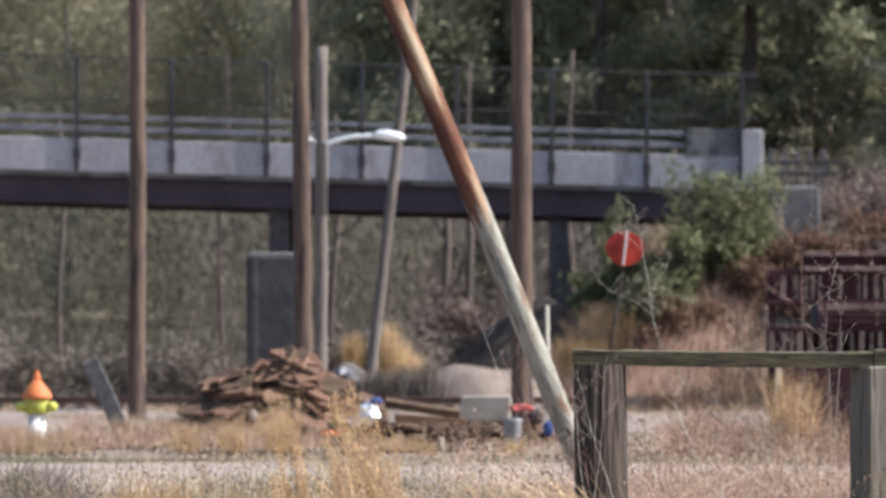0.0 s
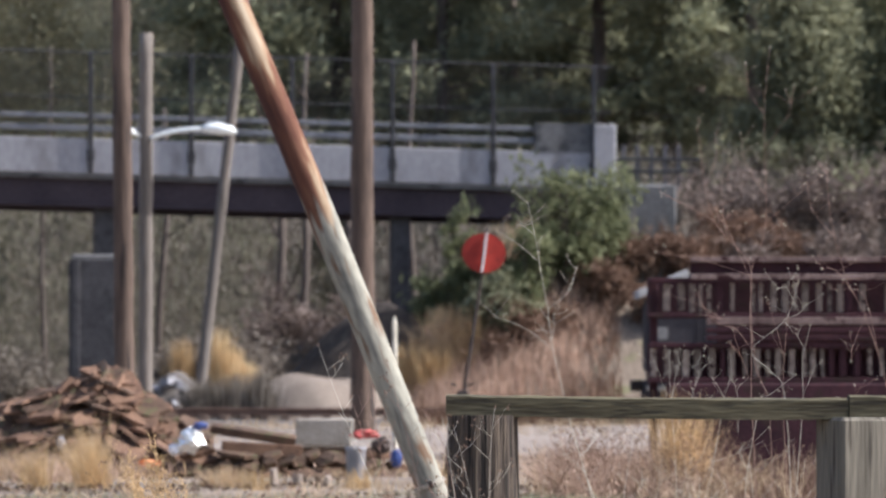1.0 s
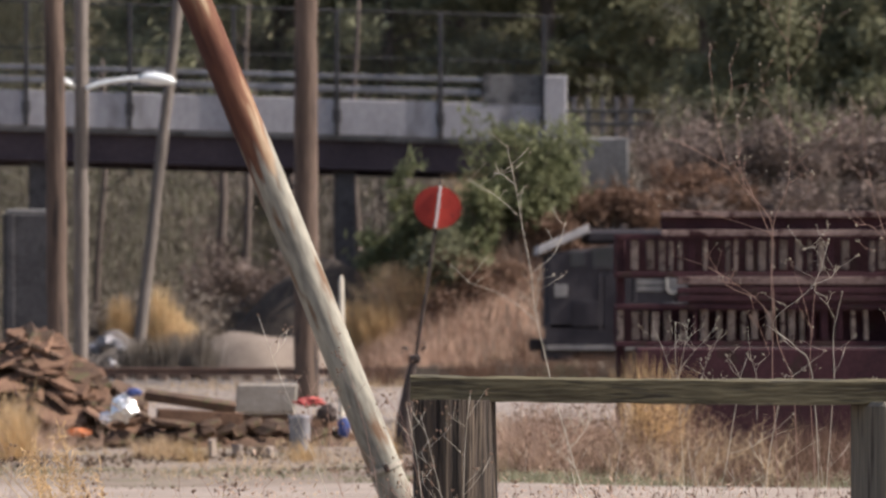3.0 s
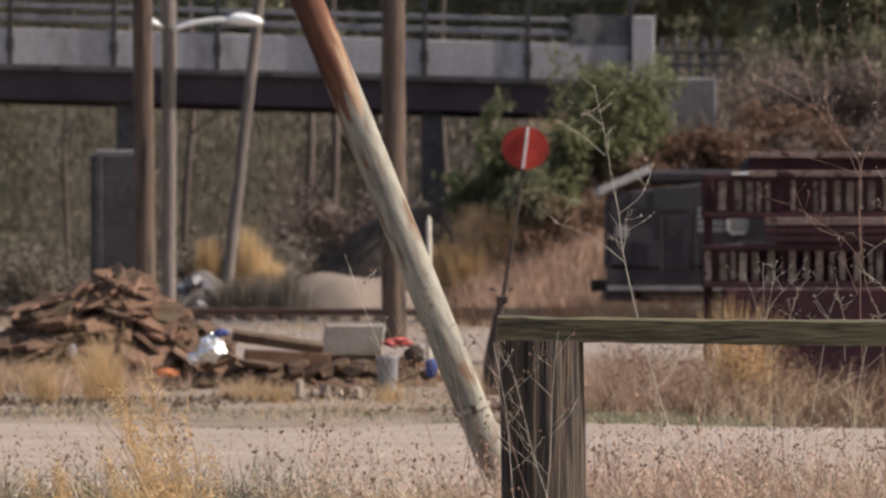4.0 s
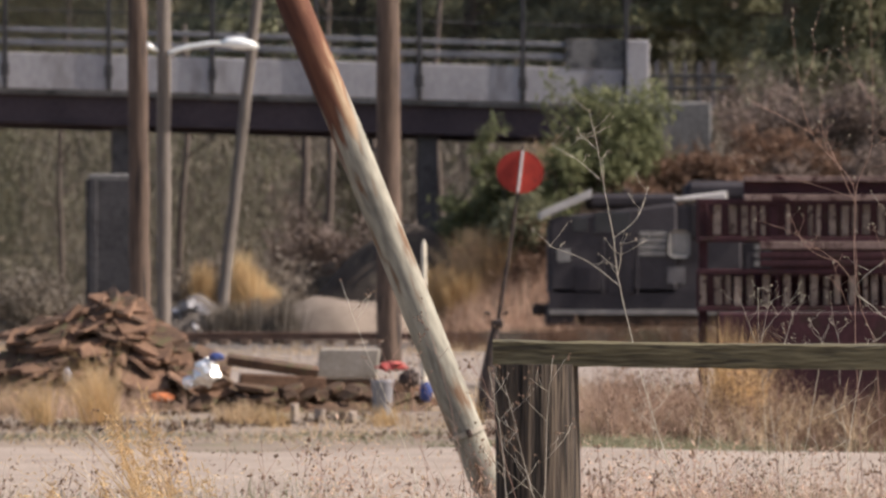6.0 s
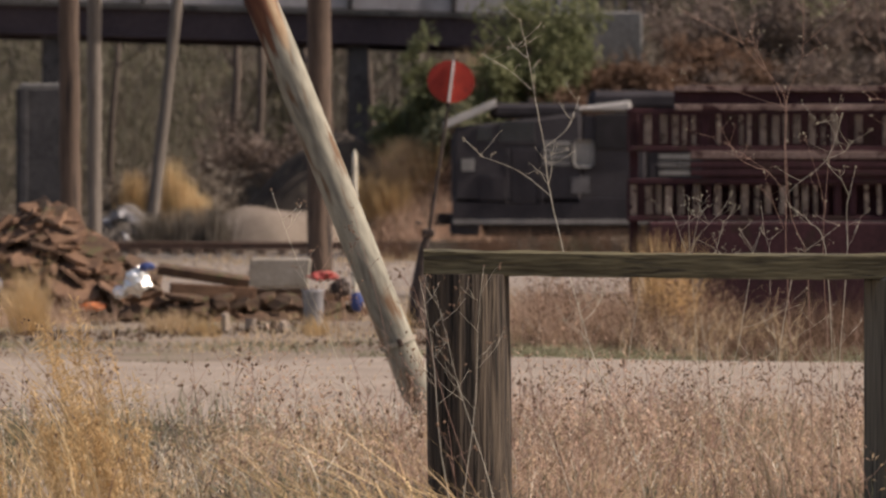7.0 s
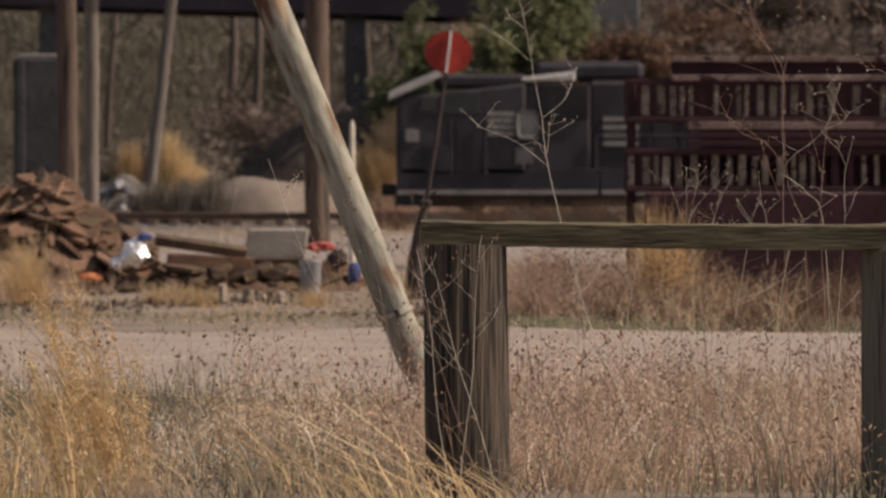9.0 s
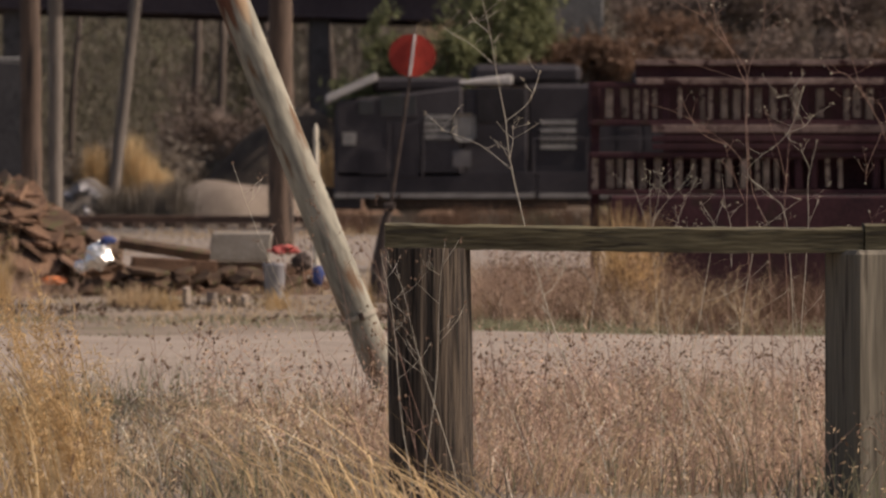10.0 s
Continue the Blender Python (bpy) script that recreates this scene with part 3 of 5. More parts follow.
def twig_mesh(name, base, length, width, material, up=1.2, **tags):
    """Fine upright twigs as thin slips."""
    n = len(base)
    d = np.random.normal(size=(n, 3)) * 0.5
    d[:, 2] += up
    d /= np.linalg.norm(d, axis=1)[:, None]
    s = np.cross(d, np.random.normal(size=(n, 3)))
    s /= np.linalg.norm(s, axis=1)[:, None]
    ln = (length * np.random.uniform(0.5, 1.5, n))[:, None]
    v = np.stack([base - s * width, base + s * width, base + d * ln + s * width * 0.4, base + d * ln - s * width * 0.4], 1).reshape(-1, 3)
    me = bpy.data.meshes.new(name)
    me.vertices.add(4 * n)
    me.vertices.foreach_set("co", v.ravel())
    me.loops.add(4 * n)
    me.loops.foreach_set("vertex_index", np.arange(4 * n))
    me.polygons.add(n)
    me.polygons.foreach_set("loop_start", np.arange(0, 4 * n, 4))
    me.update(calc_edges=True)
    me.materials.append(material)
    return tagged(new(name, me), **tags)


def thicket():
    """The woods' floor and the far wood, too fine to count."""
    n = 220000
    x = np.random.uniform(-34, 36, n)
    y = np.random.uniform(212, 262, n)
    z = np.random.uniform(0, 1, n) ** 1.5 * 9.0
    f = np.array([noise.noise((p * 0.25, q * 0.12, r * 0.22)) for p, q, r in zip(x, y, z)])
    pts = np.stack([x, y, z], 1)
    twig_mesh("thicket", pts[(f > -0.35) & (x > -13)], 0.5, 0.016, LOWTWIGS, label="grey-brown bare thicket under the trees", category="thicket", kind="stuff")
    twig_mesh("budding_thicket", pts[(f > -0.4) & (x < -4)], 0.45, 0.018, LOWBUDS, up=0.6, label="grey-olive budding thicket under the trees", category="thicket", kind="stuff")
    n = 210000
    x = np.random.uniform(-60, 62, n)
    y = np.random.uniform(275, 318, n)
    z = np.random.uniform(0, 44, n)
    pts = np.stack([x, y, z], 1)
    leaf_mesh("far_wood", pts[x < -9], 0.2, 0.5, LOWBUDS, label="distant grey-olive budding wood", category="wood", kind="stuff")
    leaf_mesh("far_pine_wood", pts[x >= -9], 0.24, 0.4, PINE, label="distant dark green pine wood", category="wood", kind="stuff")
    hill = [(x, 330 + 25 * k, 46 * k * (1 + 0.08 * noise.noise((x * 0.05, k, 0)))) for k in (0, 0.25, 0.5, 0.75, 1) for x in range(-200, 201, 10)]
    from_arrays("backdrop", hill, [(j * 41 + i, j * 41 + i + 1, (j + 1) * 41 + i + 1, (j + 1) * 41 + i) for j in range(4) for i in range(40)], HILL, None, "wooded hillside far behind the trees", "hillside", "structure")


def bare_trunk(x, y, h, r, lean, seed):
    rng = random.Random(seed)
    t = thing("bare_tree", (x, y, ground_z(x, y) - 0.1), "slim bare dark tree under the bridge", "tree", "bare trees under the bridge")
    bm = fresh()
    tube(bm, [(lean * h * i / 8 + 0.1 * math.sin(i + seed), 0, h * i / 8) for i in range(9)], [r * (1.1 - 0.7 * i / 8) for i in range(9)], 8, wob=0.06)
    for k in range(7):
        f = rng.uniform(0.3, 0.9)
        p = Vector((lean * h * f, 0, h * f))
        q = p + Vector((rng.uniform(-1.3, 1.3), rng.uniform(-0.6, 0.6), rng.uniform(0.5, 1.6)))
        tube(bm, [p, p.lerp(q, 0.5) + Vector((0, 0, -0.1)), q], [r * 0.35, r * 0.25, r * 0.1], 5, cap=False)
    part("trunk", bm, BARK, t, "", True)


for i, (u, r, ln) in enumerate(((395, 0.12, 0.02), (612, 0.17, -0.01), (645, 0.15, 0.02), (735, 0.17, 0.01), (850, 0.13, 0.0), (170, 0.08, 0.02), (-150, 0.10, 0.0))):
    bare_trunk((u - 784) * 26.5 / 1568, 26.5 * 7.15 + (i % 4) * 3, 9.5 + i % 3, r, ln, 40 + i)


random.seed(3), np.random.seed(3)
thicket()


# ---- locomotive ----
def locomotive():
    """A freight engine seen from its side, its short nose first; x runs back from the nose, z up from the ground."""
    e = thing("locomotive", (7.467, 155.877, 0), "black diesel freight locomotive with dusty grey cab", "locomotive")

    def P(name, b, m, lab="", sm=False, under=None):
        return part(name, b, m, under or e, lab, sm)

    def slab(name, x0, x1, z0, z1, half, m, lab="", bevel=0.03, under=None, near=None):
        """A block from x0 to x1 and z0 to z1, half its breadth to each side, or a plate laid on the near side."""
        bm = fresh()
        if near is None:
            box(bm, (x0 + x1) / 2, 0, (z0 + z1) / 2, x1 - x0, 2 * half, z1 - z0, bevel)
        else:
            box(bm, (x0 + x1) / 2, -near, (z0 + z1) / 2, x1 - x0, 0.04, z1 - z0, bevel)
        return P(name, bm, m, lab, under=under)

    slab("underframe", 0.25, 17.2, 1.02, 1.30, 1.40, LOCOBLACK)
    for a, b in ((0.02, 4.95), (5.0, 11.9), (11.95, 17.2)):
        slab("side_skirt", a, b, 0.80, 1.46, 0, LOCOBLACK, "deep black side sill", 0.008, near=1.43)
        slab("sill_stripe", a + 0.02, b - 0.02, 0.83, 0.94, 0, SILL, "pale stripe along the sill", 0.005, near=1.46)
    # nose and cab under one sloped front roof
    slab("short_hood", 0.04, 1.30, 1.30, 3.05, 1.30, LOCOGREY, "dusty grey nose", 0.10)
    bm = fresh()
    vs = box(bm, 1.62, 0, 2.42, 3.1, 2.90, 2.24, 0.06)
    for v in vs:
        if v.co.z > 2.9 and v.co.x < 0.9:
            v.co.z -= 0.34
    cab = P("cab", bm, LOCOGREY, "dusty grey cab")
    bm = fresh()
    vs = box(bm, 0.46, 0, 3.50, 1.24, 3.0, 0.20, 0.015)
    for v in vs:
        v.co.z += 0.44 * (v.co.x - 0.42)
    P("cab_roof", bm, LOCOROOF, "pale sunlit cab roof")
    slab("roof_hump", 1.0, 3.2, 3.42, 3.78, 1.38, LOCOBLACK, bevel=0.10)
    slab("horn_bracket", 1.9, 2.1, 3.76, 3.92, 0.12, IRON)
    slab("window", 0.62, 0.98, 2.85, 3.22, 0, GLASS, "dark cab window", 0.01, cab, 1.46)
    slab("window", 1.16, 2.02, 2.84, 3.34, 0, GLASS, "dark cab window", 0.01, cab, 1.46)
    slab("window_frame", 1.12, 2.06, 2.78, 2.84, 0, LOCOBLACK, "", 0.005, cab, 1.47)
    slab("panel", 0.24, 0.56, 2.12, 2.42, 0, CREAM, "small pale panel", 0.005, cab, 1.46)
    slab("door", 1.46, 2.10, 1.34, 2.66, 0, LOCOBLACK, "black cab door", 0.01, cab, 1.46)
    slab("hatch", 0.66, 1.30, 1.40, 2.0, 0, LOCOBLACK, "black hatch", 0.01, cab, 1.46)
    for x in (1.36, 2.2):
        bm = fresh(); tube(bm, [(x, -1.53, 1.3), (x, -1.53, 2.7)], 0.022, 6); P("grab_rail", bm, LOCOGREY, under=cab)
    # equipment cabinet behind the cab, its markings and pale cover
    slab("equipment_cabinet", 3.17, 4.75, 1.30, 3.50, 1.36, LOCOGREY, bevel=0.05)
    for z in (2.26, 2.42, 2.58, 2.74):
        slab("marking_bar", 2.24, 2.90, z, z + 0.11, 0, CREAM, "faded white marking", 0.005, cab, 1.47)
    bm = fresh(); box(bm, 3.22, -1.49, 2.55, 0.52, 0.03, 0.68, 0.10); P("marking_emblem", bm, CREAM, "faded white rounded marking")
    slab("marking_block", 2.92, 3.36, 1.58, 1.98, 0, PLATE, "faded grey marking", 0.005, near=1.49)
    bm = fresh()
    vs = box(bm, 3.72, 0, 3.72, 1.34, 2.80, 0.24, 0.04)
    for v in vs:
        if v.co.x < 3.3 and v.co.z > 3.72:
            v.co.z -= 0.16
    P("blower_cover", bm, LOCOROOF, "pale sunlit blower cover")
    slab("duct", 3.50, 4.72, 2.66, 3.52, 0, MAROONBLACK, "black air intake", 0.02, near=1.40)
    # long hood with doors, grilles and roof housings
    hood = slab("long_hood", 4.72, 16.6, 1.30, 3.62, 0.98, LOCOBLACK, "long black engine hood", 0.10)
    slab("roof_housing", 3.40, 6.10, 3.60, 4.10, 0.86, LOCOBLACK, bevel=0.14)
    slab("roof_housing", 7.4, 10.6, 3.58, 3.98, 0.80, LOCOBLACK, bevel=0.12)
    for x in (11.3, 12.9, 14.5, 15.9):
        bm = fresh(); tube(bm, [(x, 0, 3.6), (x, 0, 3.82)], 0.6, 20); P("radiator_fan", bm, LOCOBLACK, under=hood)
    for z in (2.02, 2.22, 2.42, 2.62):
        slab("stripe", 5.08, 5.95, z, z + 0.11, 0, CREAM, "pale stripe", 0.005, hood, 1.0)
    for k in range(15):
        x = 6.3 + k * 0.66
        slab("hood_door", x, x + 0.58, 1.45, 3.25, 0, LOCOBLACK, "", 0.01, hood, 1.0)
        if k % 3 == 1:
            for z in (2.5, 2.65, 2.8, 2.95):
                slab("grille_bar", x + 0.08, x + 0.5, z, z + 0.07, 0, LOCOGREY, "", 0.004, hood, 1.03)
    for k in range(10):
        x = 4.9 + k * 1.3
        bm = fresh(); tube(bm, [(x, -1.40, 1.3), (x, -1.40, 2.28)], 0.022, 6); P("handrail_post", bm, LOCOGREY)
    bm = fresh(); tube(bm, [(4.9, -1.40, 2.28), (16.6, -1.40, 2.28)], 0.022, 6); P("handrail", bm, LOCOGREY)
    slab("fuel_tank", 5.6, 10.6, 0.62, 1.06, 1.2, LOCOBLACK, bevel=0.12)
    slab("pilot", 0.0, 0.7, 0.55, 1.1, 1.34, LOCOBLACK, bevel=0.05)
    bm = fresh(); box(bm, -0.16, 0, 0.95, 0.34, 0.28, 0.3, 0.05); P("coupler", bm, IRON)
    for c in (3.3, 13.5):
        for side in (-1.1, 1.1):
            slab_bm = fresh(); box(slab_bm, c, side, 0.78, 5.0, 0.18, 0.5, 0.10)
            P("truck_frame", slab_bm, IRON)
        for k in (-1.4, 0, 1.4):
            bm = fresh()
            tube(bm, [(0, -0.82, 0), (0, -0.70, 0), (0, -0.69, 0), (0, 0.69, 0), (0, 0.70, 0), (0, 0.82, 0)], [0.46, 0.46, 0.1, 0.1, 0.46, 0.46], 20)
            WHEELS.append(part("wheelset", bm, IRON, e, at=(c + k, 0, 0.845)))
    return e


WHEELS = []
ENGINE = locomotive()


# ---- slatted rack ----
def slatted_rack():
    y = 64.353
    r = thing("slatted_rack", (3.019, y, 0), "tall maroon steel rack with two rows of bleached upright slats", "storage rack")
    ox = r.location.x
    L = 5.740
    P = lambda name, b, m, lab="": part(name, b, m, r, lab)
    top = 2.538
    x0 = 3.484 - ox
    bm = fresh(); box(bm, (x0 + L) / 2, 0, 2.509, L - x0, 0.16, 0.0574, 0.006); P("top_flange", bm, TANBEAM, "pale worn top flange")
    bm = fresh(); box(bm, (x0 + L) / 2, 0.03, 2.418, L - x0, 0.06, 0.138, 0.006); P("top_beam", bm, MAROON)
    bm = fresh(); box(bm, (x0 + L) / 2, 0, 2.320, L - x0, 0.15, 0.0631, 0.006); P("lower_flange", bm, TANBEAM)
    for v0, v1 in ((335, 392), (460, 516)):
        z0, z1 = 4.162 - 0.0057 * v1, 4.162 - 0.0057 * v0
        bm = fresh(); box(bm, L / 2, 0.34, (z0 + z1) / 2, L, 0.05, z1 - z0 + 0.12, 0.005); P("back_panel", bm, MAROON, "dark maroon back panel")
        x, k = 0.02, 0
        random.seed(v0)
        while x < L:
            w = random.choice((0.045, 0.055, 0.065, 0.075))
            if random.random() > 0.06:
                bm = fresh(); box(bm, x + w / 2, 0.02, (z0 + z1) / 2 + random.uniform(-0.01, 0.01), w, 0.045, z1 - z0 - random.uniform(0, 0.03), 0.006, Matrix.Rotation(radians(random.uniform(-1.5, 1.5)), 3, "Y"))
                P("slat", bm, SLAT if random.random() < 0.84 else MAROON)
            x += w + random.choice((0.035, 0.05, 0.06, 0.085))
        bm = fresh(); box(bm, L / 2, 0, z1 + 0.03, L, 0.12, 0.05, 0.005); P("slat_rail", bm, MAROON)
        bm = fresh(); box(bm, L / 2, 0, z0 - 0.03, L, 0.12, 0.05, 0.005); P("slat_rail", bm, MAROON)
    for v, h in ((408, 14), (426, 10), (440, 10)):
        bm = fresh(); box(bm, 0.631 + (L - 0.631) / 2, 0, 4.162 - 0.0057 * v, L - 0.631, 0.16, 0.0057 * h, 0.006); P("middle_beam", bm, TANBEAM if v < 420 else MAROON)
    bm = fresh(); box(bm, L / 2 + 0.38, 0.30, 1.723, L - 0.76, 0.06, 0.402); P("back_panel", bm, MAROON)
    bm = fresh(); box(bm, L / 2 + 0.1, 0.12, (1.155 + 0.06) / 2, L - 0.2, 0.5, 1.155 - 0.06, 0.02); P("base_skirt", bm, MAROON, "dark maroon lower side")
    for x in (0.06, 3.444, L - 0.06):
        bm = fresh(); box(bm, x, 0.16, (2.268) / 2, 0.09, 0.09, 2.268, 0.008); P("upright", bm, MAROON)
        bm = fresh(); box(bm, x, 0.16, 0.02, 0.22, 0.5, 0.06, 0.01); P("foot", bm, IRON)
    bm = fresh(); box(bm, 3.455, -0.12, 2.039, 0.126, 0.06, 1.033, 0.008); P("strap", bm, STRAPRED, "faded red upright strap")
    return r


slatted_rack()


# ---- switch stand ----
def switch_stand():
    y = 67.928
    s = thing("switch_stand", (0.921, y, 0), "railway switch stand, leaning mast with a round red target", "switch stand")
    ox = s.location.x
    rel = lambda u, v, dy=0.0: Vector(((0.0061) * (u - 936), dy, 4.319 - 0.0061 * v))
    bm = fresh(); tube(bm, [rel(938, 660), rel(956, 540), rel(975, 420), rel(991, 312), rel(1001, 222)], [0.024, 0.022, 0.019, 0.016, 0.011], 10)
    part("mast", bm, IRON, s, "", True)
    c = rel(995, 274, -0.02)
    tilt = Matrix.Rotation(radians(7), 3, "Y")
    bm = fresh()
    r = 0.254
    tube(bm, [(0, 0.006, 0), (0, -0.006, 0)], r, 40)
    for v in bm.verts:
        v.co = c + tilt @ Vector((v.co.x, v.co.y, v.co.z * 0.9))
    part("target_disc", bm, RED, s, "round red enamel target")
    bm = fresh()
    vs = box(bm, 0, -0.09, 0, 0.026, 0.15, 0.448, 0.003)
    for v in vs:
        v.co = c + tilt @ v.co
    part("cross_vane", bm, WHITE, s, "white vane set square to the disc")
    bm = fresh(); box(bm, rel(955, 540).x, 0, rel(955, 540).z, 0.13, 0.10, 0.09, 0.02); box(bm, rel(938, 520).x, 0, rel(940, 522).z, 0.07, 0.04, 0.03, 0.01, Matrix.Rotation(radians(30), 3, "Y")); box(bm, rel(970, 522).x, 0, rel(970, 522).z, 0.07, 0.04, 0.03, 0.01, Matrix.Rotation(radians(-30), 3, "Y"))
    part("lever_head", bm, IRON, s)
    bm = fresh()
    tube(bm, [rel(936, 705), rel(938, 640), rel(944, 590), rel(952, 545)], [0.13, 0.09, 0.06, 0.04], 10)
    part("stand_body", bm, IRON, s)
    bm = fresh(); box(bm, 0, 0, 0.04, 0.5, 0.6, 0.1, 0.015); part("base_plate", bm, IRON, s)


switch_stand()



# ---- scrap heap and litter ----
EARTH = mat("dark_earth", (0.045, 0.030, 0.022), (0.14, 0.085, 0.055), 0.3, 0.95, 0.7, spot=(0.09, 0.08, 0.04))
CLOD = mat("brown_slab", (0.080, 0.046, 0.030), (0.195, 0.115, 0.073), 0.35, 0.95, 0.5, vary=0.3, spot=(0.09, 0.05, 0.035), spot_at=0.66)
FOIL = mat("foil_bag", (0.80, 0.80, 0.78), (0.92, 0.92, 0.90), 0.1, 0.22, 0.3, metal=0.7, depth=0.02)
ORANGE = mat("orange_plastic", (0.50, 0.13, 0.035), (0.62, 0.20, 0.07), 0.2, 0.6, 0.1)
BLUE = mat("blue_plastic", (0.035, 0.055, 0.17), (0.06, 0.09, 0.25), 0.2, 0.5, 0.1)
REDCLOTH = mat("red_cloth", (0.36, 0.06, 0.055), (0.50, 0.12, 0.105), 0.1, 0.8, 0.3)
SLABCONC = mat("pale_broken_concrete", (0.22, 0.195, 0.16), (0.35, 0.315, 0.27), 0.4, 0.95, 0.4, fine=10)
PAIL = mat("dull_white_plastic", (0.20, 0.195, 0.21), (0.31, 0.305, 0.32), 0.2, 0.6, 0.1)


def heap_top(s):
    """Height of the heap's ridge along its length, s in metres from its middle."""
    a = max(0.0, 1 - abs((s + 0.05) / 1.75) ** 1.5)
    return 1.2 * a ** 0.85 + 0.07 * math.sin(s * 5.1 + 0.4) * a


def slab_mesh(seed, lx, ly, t):
    """A broken flat piece with a ragged outline."""
    rng = random.Random(seed)
    bm = fresh()
    n = rng.randint(7, 12)
    top, low = [], []
    for k in range(n):
        a = k * math.tau / n + rng.uniform(-0.2, 0.2)
        r = rng.uniform(0.62, 1.2)
        x, y = math.cos(a) * r * lx / 2, math.sin(a) * r * ly / 2
        top.append(bm.verts.new((x * 0.95, y * 0.95, t / 2 + rng.uniform(-0.02, 0.02))))
        low.append(bm.verts.new((x, y, -t / 2)))
    bm.faces.new(top)
    bm.faces.new(low[::-1])
    for k in range(n):
        bm.faces.new((low[k], low[(k + 1) % n], top[(k + 1) % n], top[k]))
    return bm


def scrap_heap():
    x0, y0 = -3.390, 73.648
    h = thing("scrap_heap", (x0, y0, 0), "heap of broken rust-brown slabs and dark earth", "heap")
    bm = fresh()
    n, m = 46, 18
    grid = []
    for i in range(n + 1):
        s = -1.75 + 3.5 * i / n
        row = []
        for j in range(m + 1):
            w = -1 + 2 * j / m
            z = heap_top(s) * max(0.0, 1 - abs(w) ** 1.5) + 0.13 * noise.noise((s * 3, w * 3, 1)) + 0.09 * noise.noise((s * 9, w * 8, 4)) - 0.05
            row.append(bm.verts.new((s, w * 0.95, z)))
        grid.append(row)
    for i in range(n):
        for j in range(m):
            bm.faces.new((grid[i][j], grid[i + 1][j], grid[i + 1][j + 1], grid[i][j + 1]))
    part("mound", bm, EARTH, h, "dark crumbly earth")
    rng = random.Random(8)
    for k in range(150):
        s = rng.gauss(-0.05, 0.72)
        if abs(s) > 1.65:
            continue
        w = -rng.uniform(0.0, 0.85)
        z = heap_top(s) * (1 - abs(w) ** 1.5) + rng.uniform(-0.02, 0.08)
        big = 1.0 if k % 3 else 1.5
        small = k > 80
        if small:
            big *= 0.5
        bm = slab_mesh(k, rng.uniform(0.32, 0.66) * big, rng.uniform(0.24, 0.5) * big, rng.uniform(0.02, 0.05))
        o = part("slab", bm, CLOD if rng.random() < (0.3 if small else 0.66) else EARTH, h, at=(s, w, max(z, 0.06)))
        o.rotation_euler = (rng.uniform(0.15, 0.65), math.copysign(rng.uniform(0.05, 0.4), s) + rng.uniform(-0.18, 0.18), rng.uniform(-0.9, 0.9))


scrap_heap()


def debris_row():
    """Broken ground and boards that run on from the heap."""
    x0, y0 = -1.173, 71.503
    d = thing("debris_row", (x0, y0, 0), "low row of broken boards and earth beside the heap", "debris")
    bm = fresh()
    n, m = 50, 10
    grid = []
    for i in range(n + 1):
        s = -1.25 + 2.9 * i / n
        row = []
        for j in range(m + 1):
            w = -1 + 2 * j / m
            e = min(1, (s + 1.25) * 3, (1.65 - s) * 3)
            z = (0.17 + 0.10 * noise.noise((s * 4, w * 2, 7)) + 0.06 * noise.noise((s * 11, w * 5, 2))) * (1 - abs(w) ** 2) * e - 0.03
            row.append(bm.verts.new((s, w * 0.6, z)))
        grid.append(row)
    for i in range(n):
        for j in range(m):
            bm.faces.new((grid[i][j], grid[i + 1][j], grid[i + 1][j + 1], grid[i][j + 1]))
    part("earth_bank", bm, EARTH, d, "dark crumbly earth")
    rng = random.Random(5)
    for k in range(64):
        bm = slab_mesh(50 + k, rng.uniform(0.16, 0.55), rng.uniform(0.12, 0.3), rng.uniform(0.025, 0.07))
        o = part("slab", bm, CLOD if k % 3 == 0 else EARTH, d, at=(rng.uniform(-1.1, 1.45), rng.uniform(-0.45, 0.1), rng.uniform(0.06, 0.30)))
        o.rotation_euler = (rng.uniform(0.1, 0.9), rng.uniform(-0.4, 0.4), rng.uniform(-0.6, 0.6))
    for u0, v0, u1, v1, th in ((478, 604, 638, 628, 16), (500, 640, 650, 648, 22), (640, 662, 770, 668, 14), (540, 668, 640, 660, 12)):
        k = 0.0064
        a = Vector((k * (u0 - 600), 0, 4.475 - k * v0))
        b = Vector((k * (u1 - 600), 0, 4.475 - k * v1))
        bm = fresh()
        box(bm, 0, 0, 0, (b - a).length, 0.20, k * th, 0.006)
        o = part("board", bm, EARTH if th in (16, 14) else CLOD, d, "broken brown board", at=(a + b) / 2 + Vector((0, 0.05 - 0.01 * th, 0)))
        o.rotation_euler = (0.7 - 0.03 * th, -math.atan2(b.z - a.z, b.x - a.x), 0.02 * (th - 15))


debris_row()


def crumpled(name, u, v, w, wide, tall, material, label, category, seed, ragged=0.25):
    """A crumpled soft thing that sits with its middle at that place."""
    rng = random.Random(seed)
    bm = fresh()
    bmesh.ops.create_icosphere(bm, subdivisions=3, radius=1.0)
    for p in bm.verts:
        q = p.co.copy()
        k = 1 + ragged * noise.noise(q * 2.2 + Vector((seed, 0, 0))) + ragged * 0.5 * noise.noise(q * 5.0 + Vector((0, seed, 0)))
        p.co = Vector((q.x * wide / 2 * k, q.y * wide / 3 * k, q.z * tall / 2 * k))
    k = w / 1568
    return solo(name, bm, material, label, category, at=((u - 784) * k, w * 7.1503 - 0.45, 1.35 + (490 - v) * k))


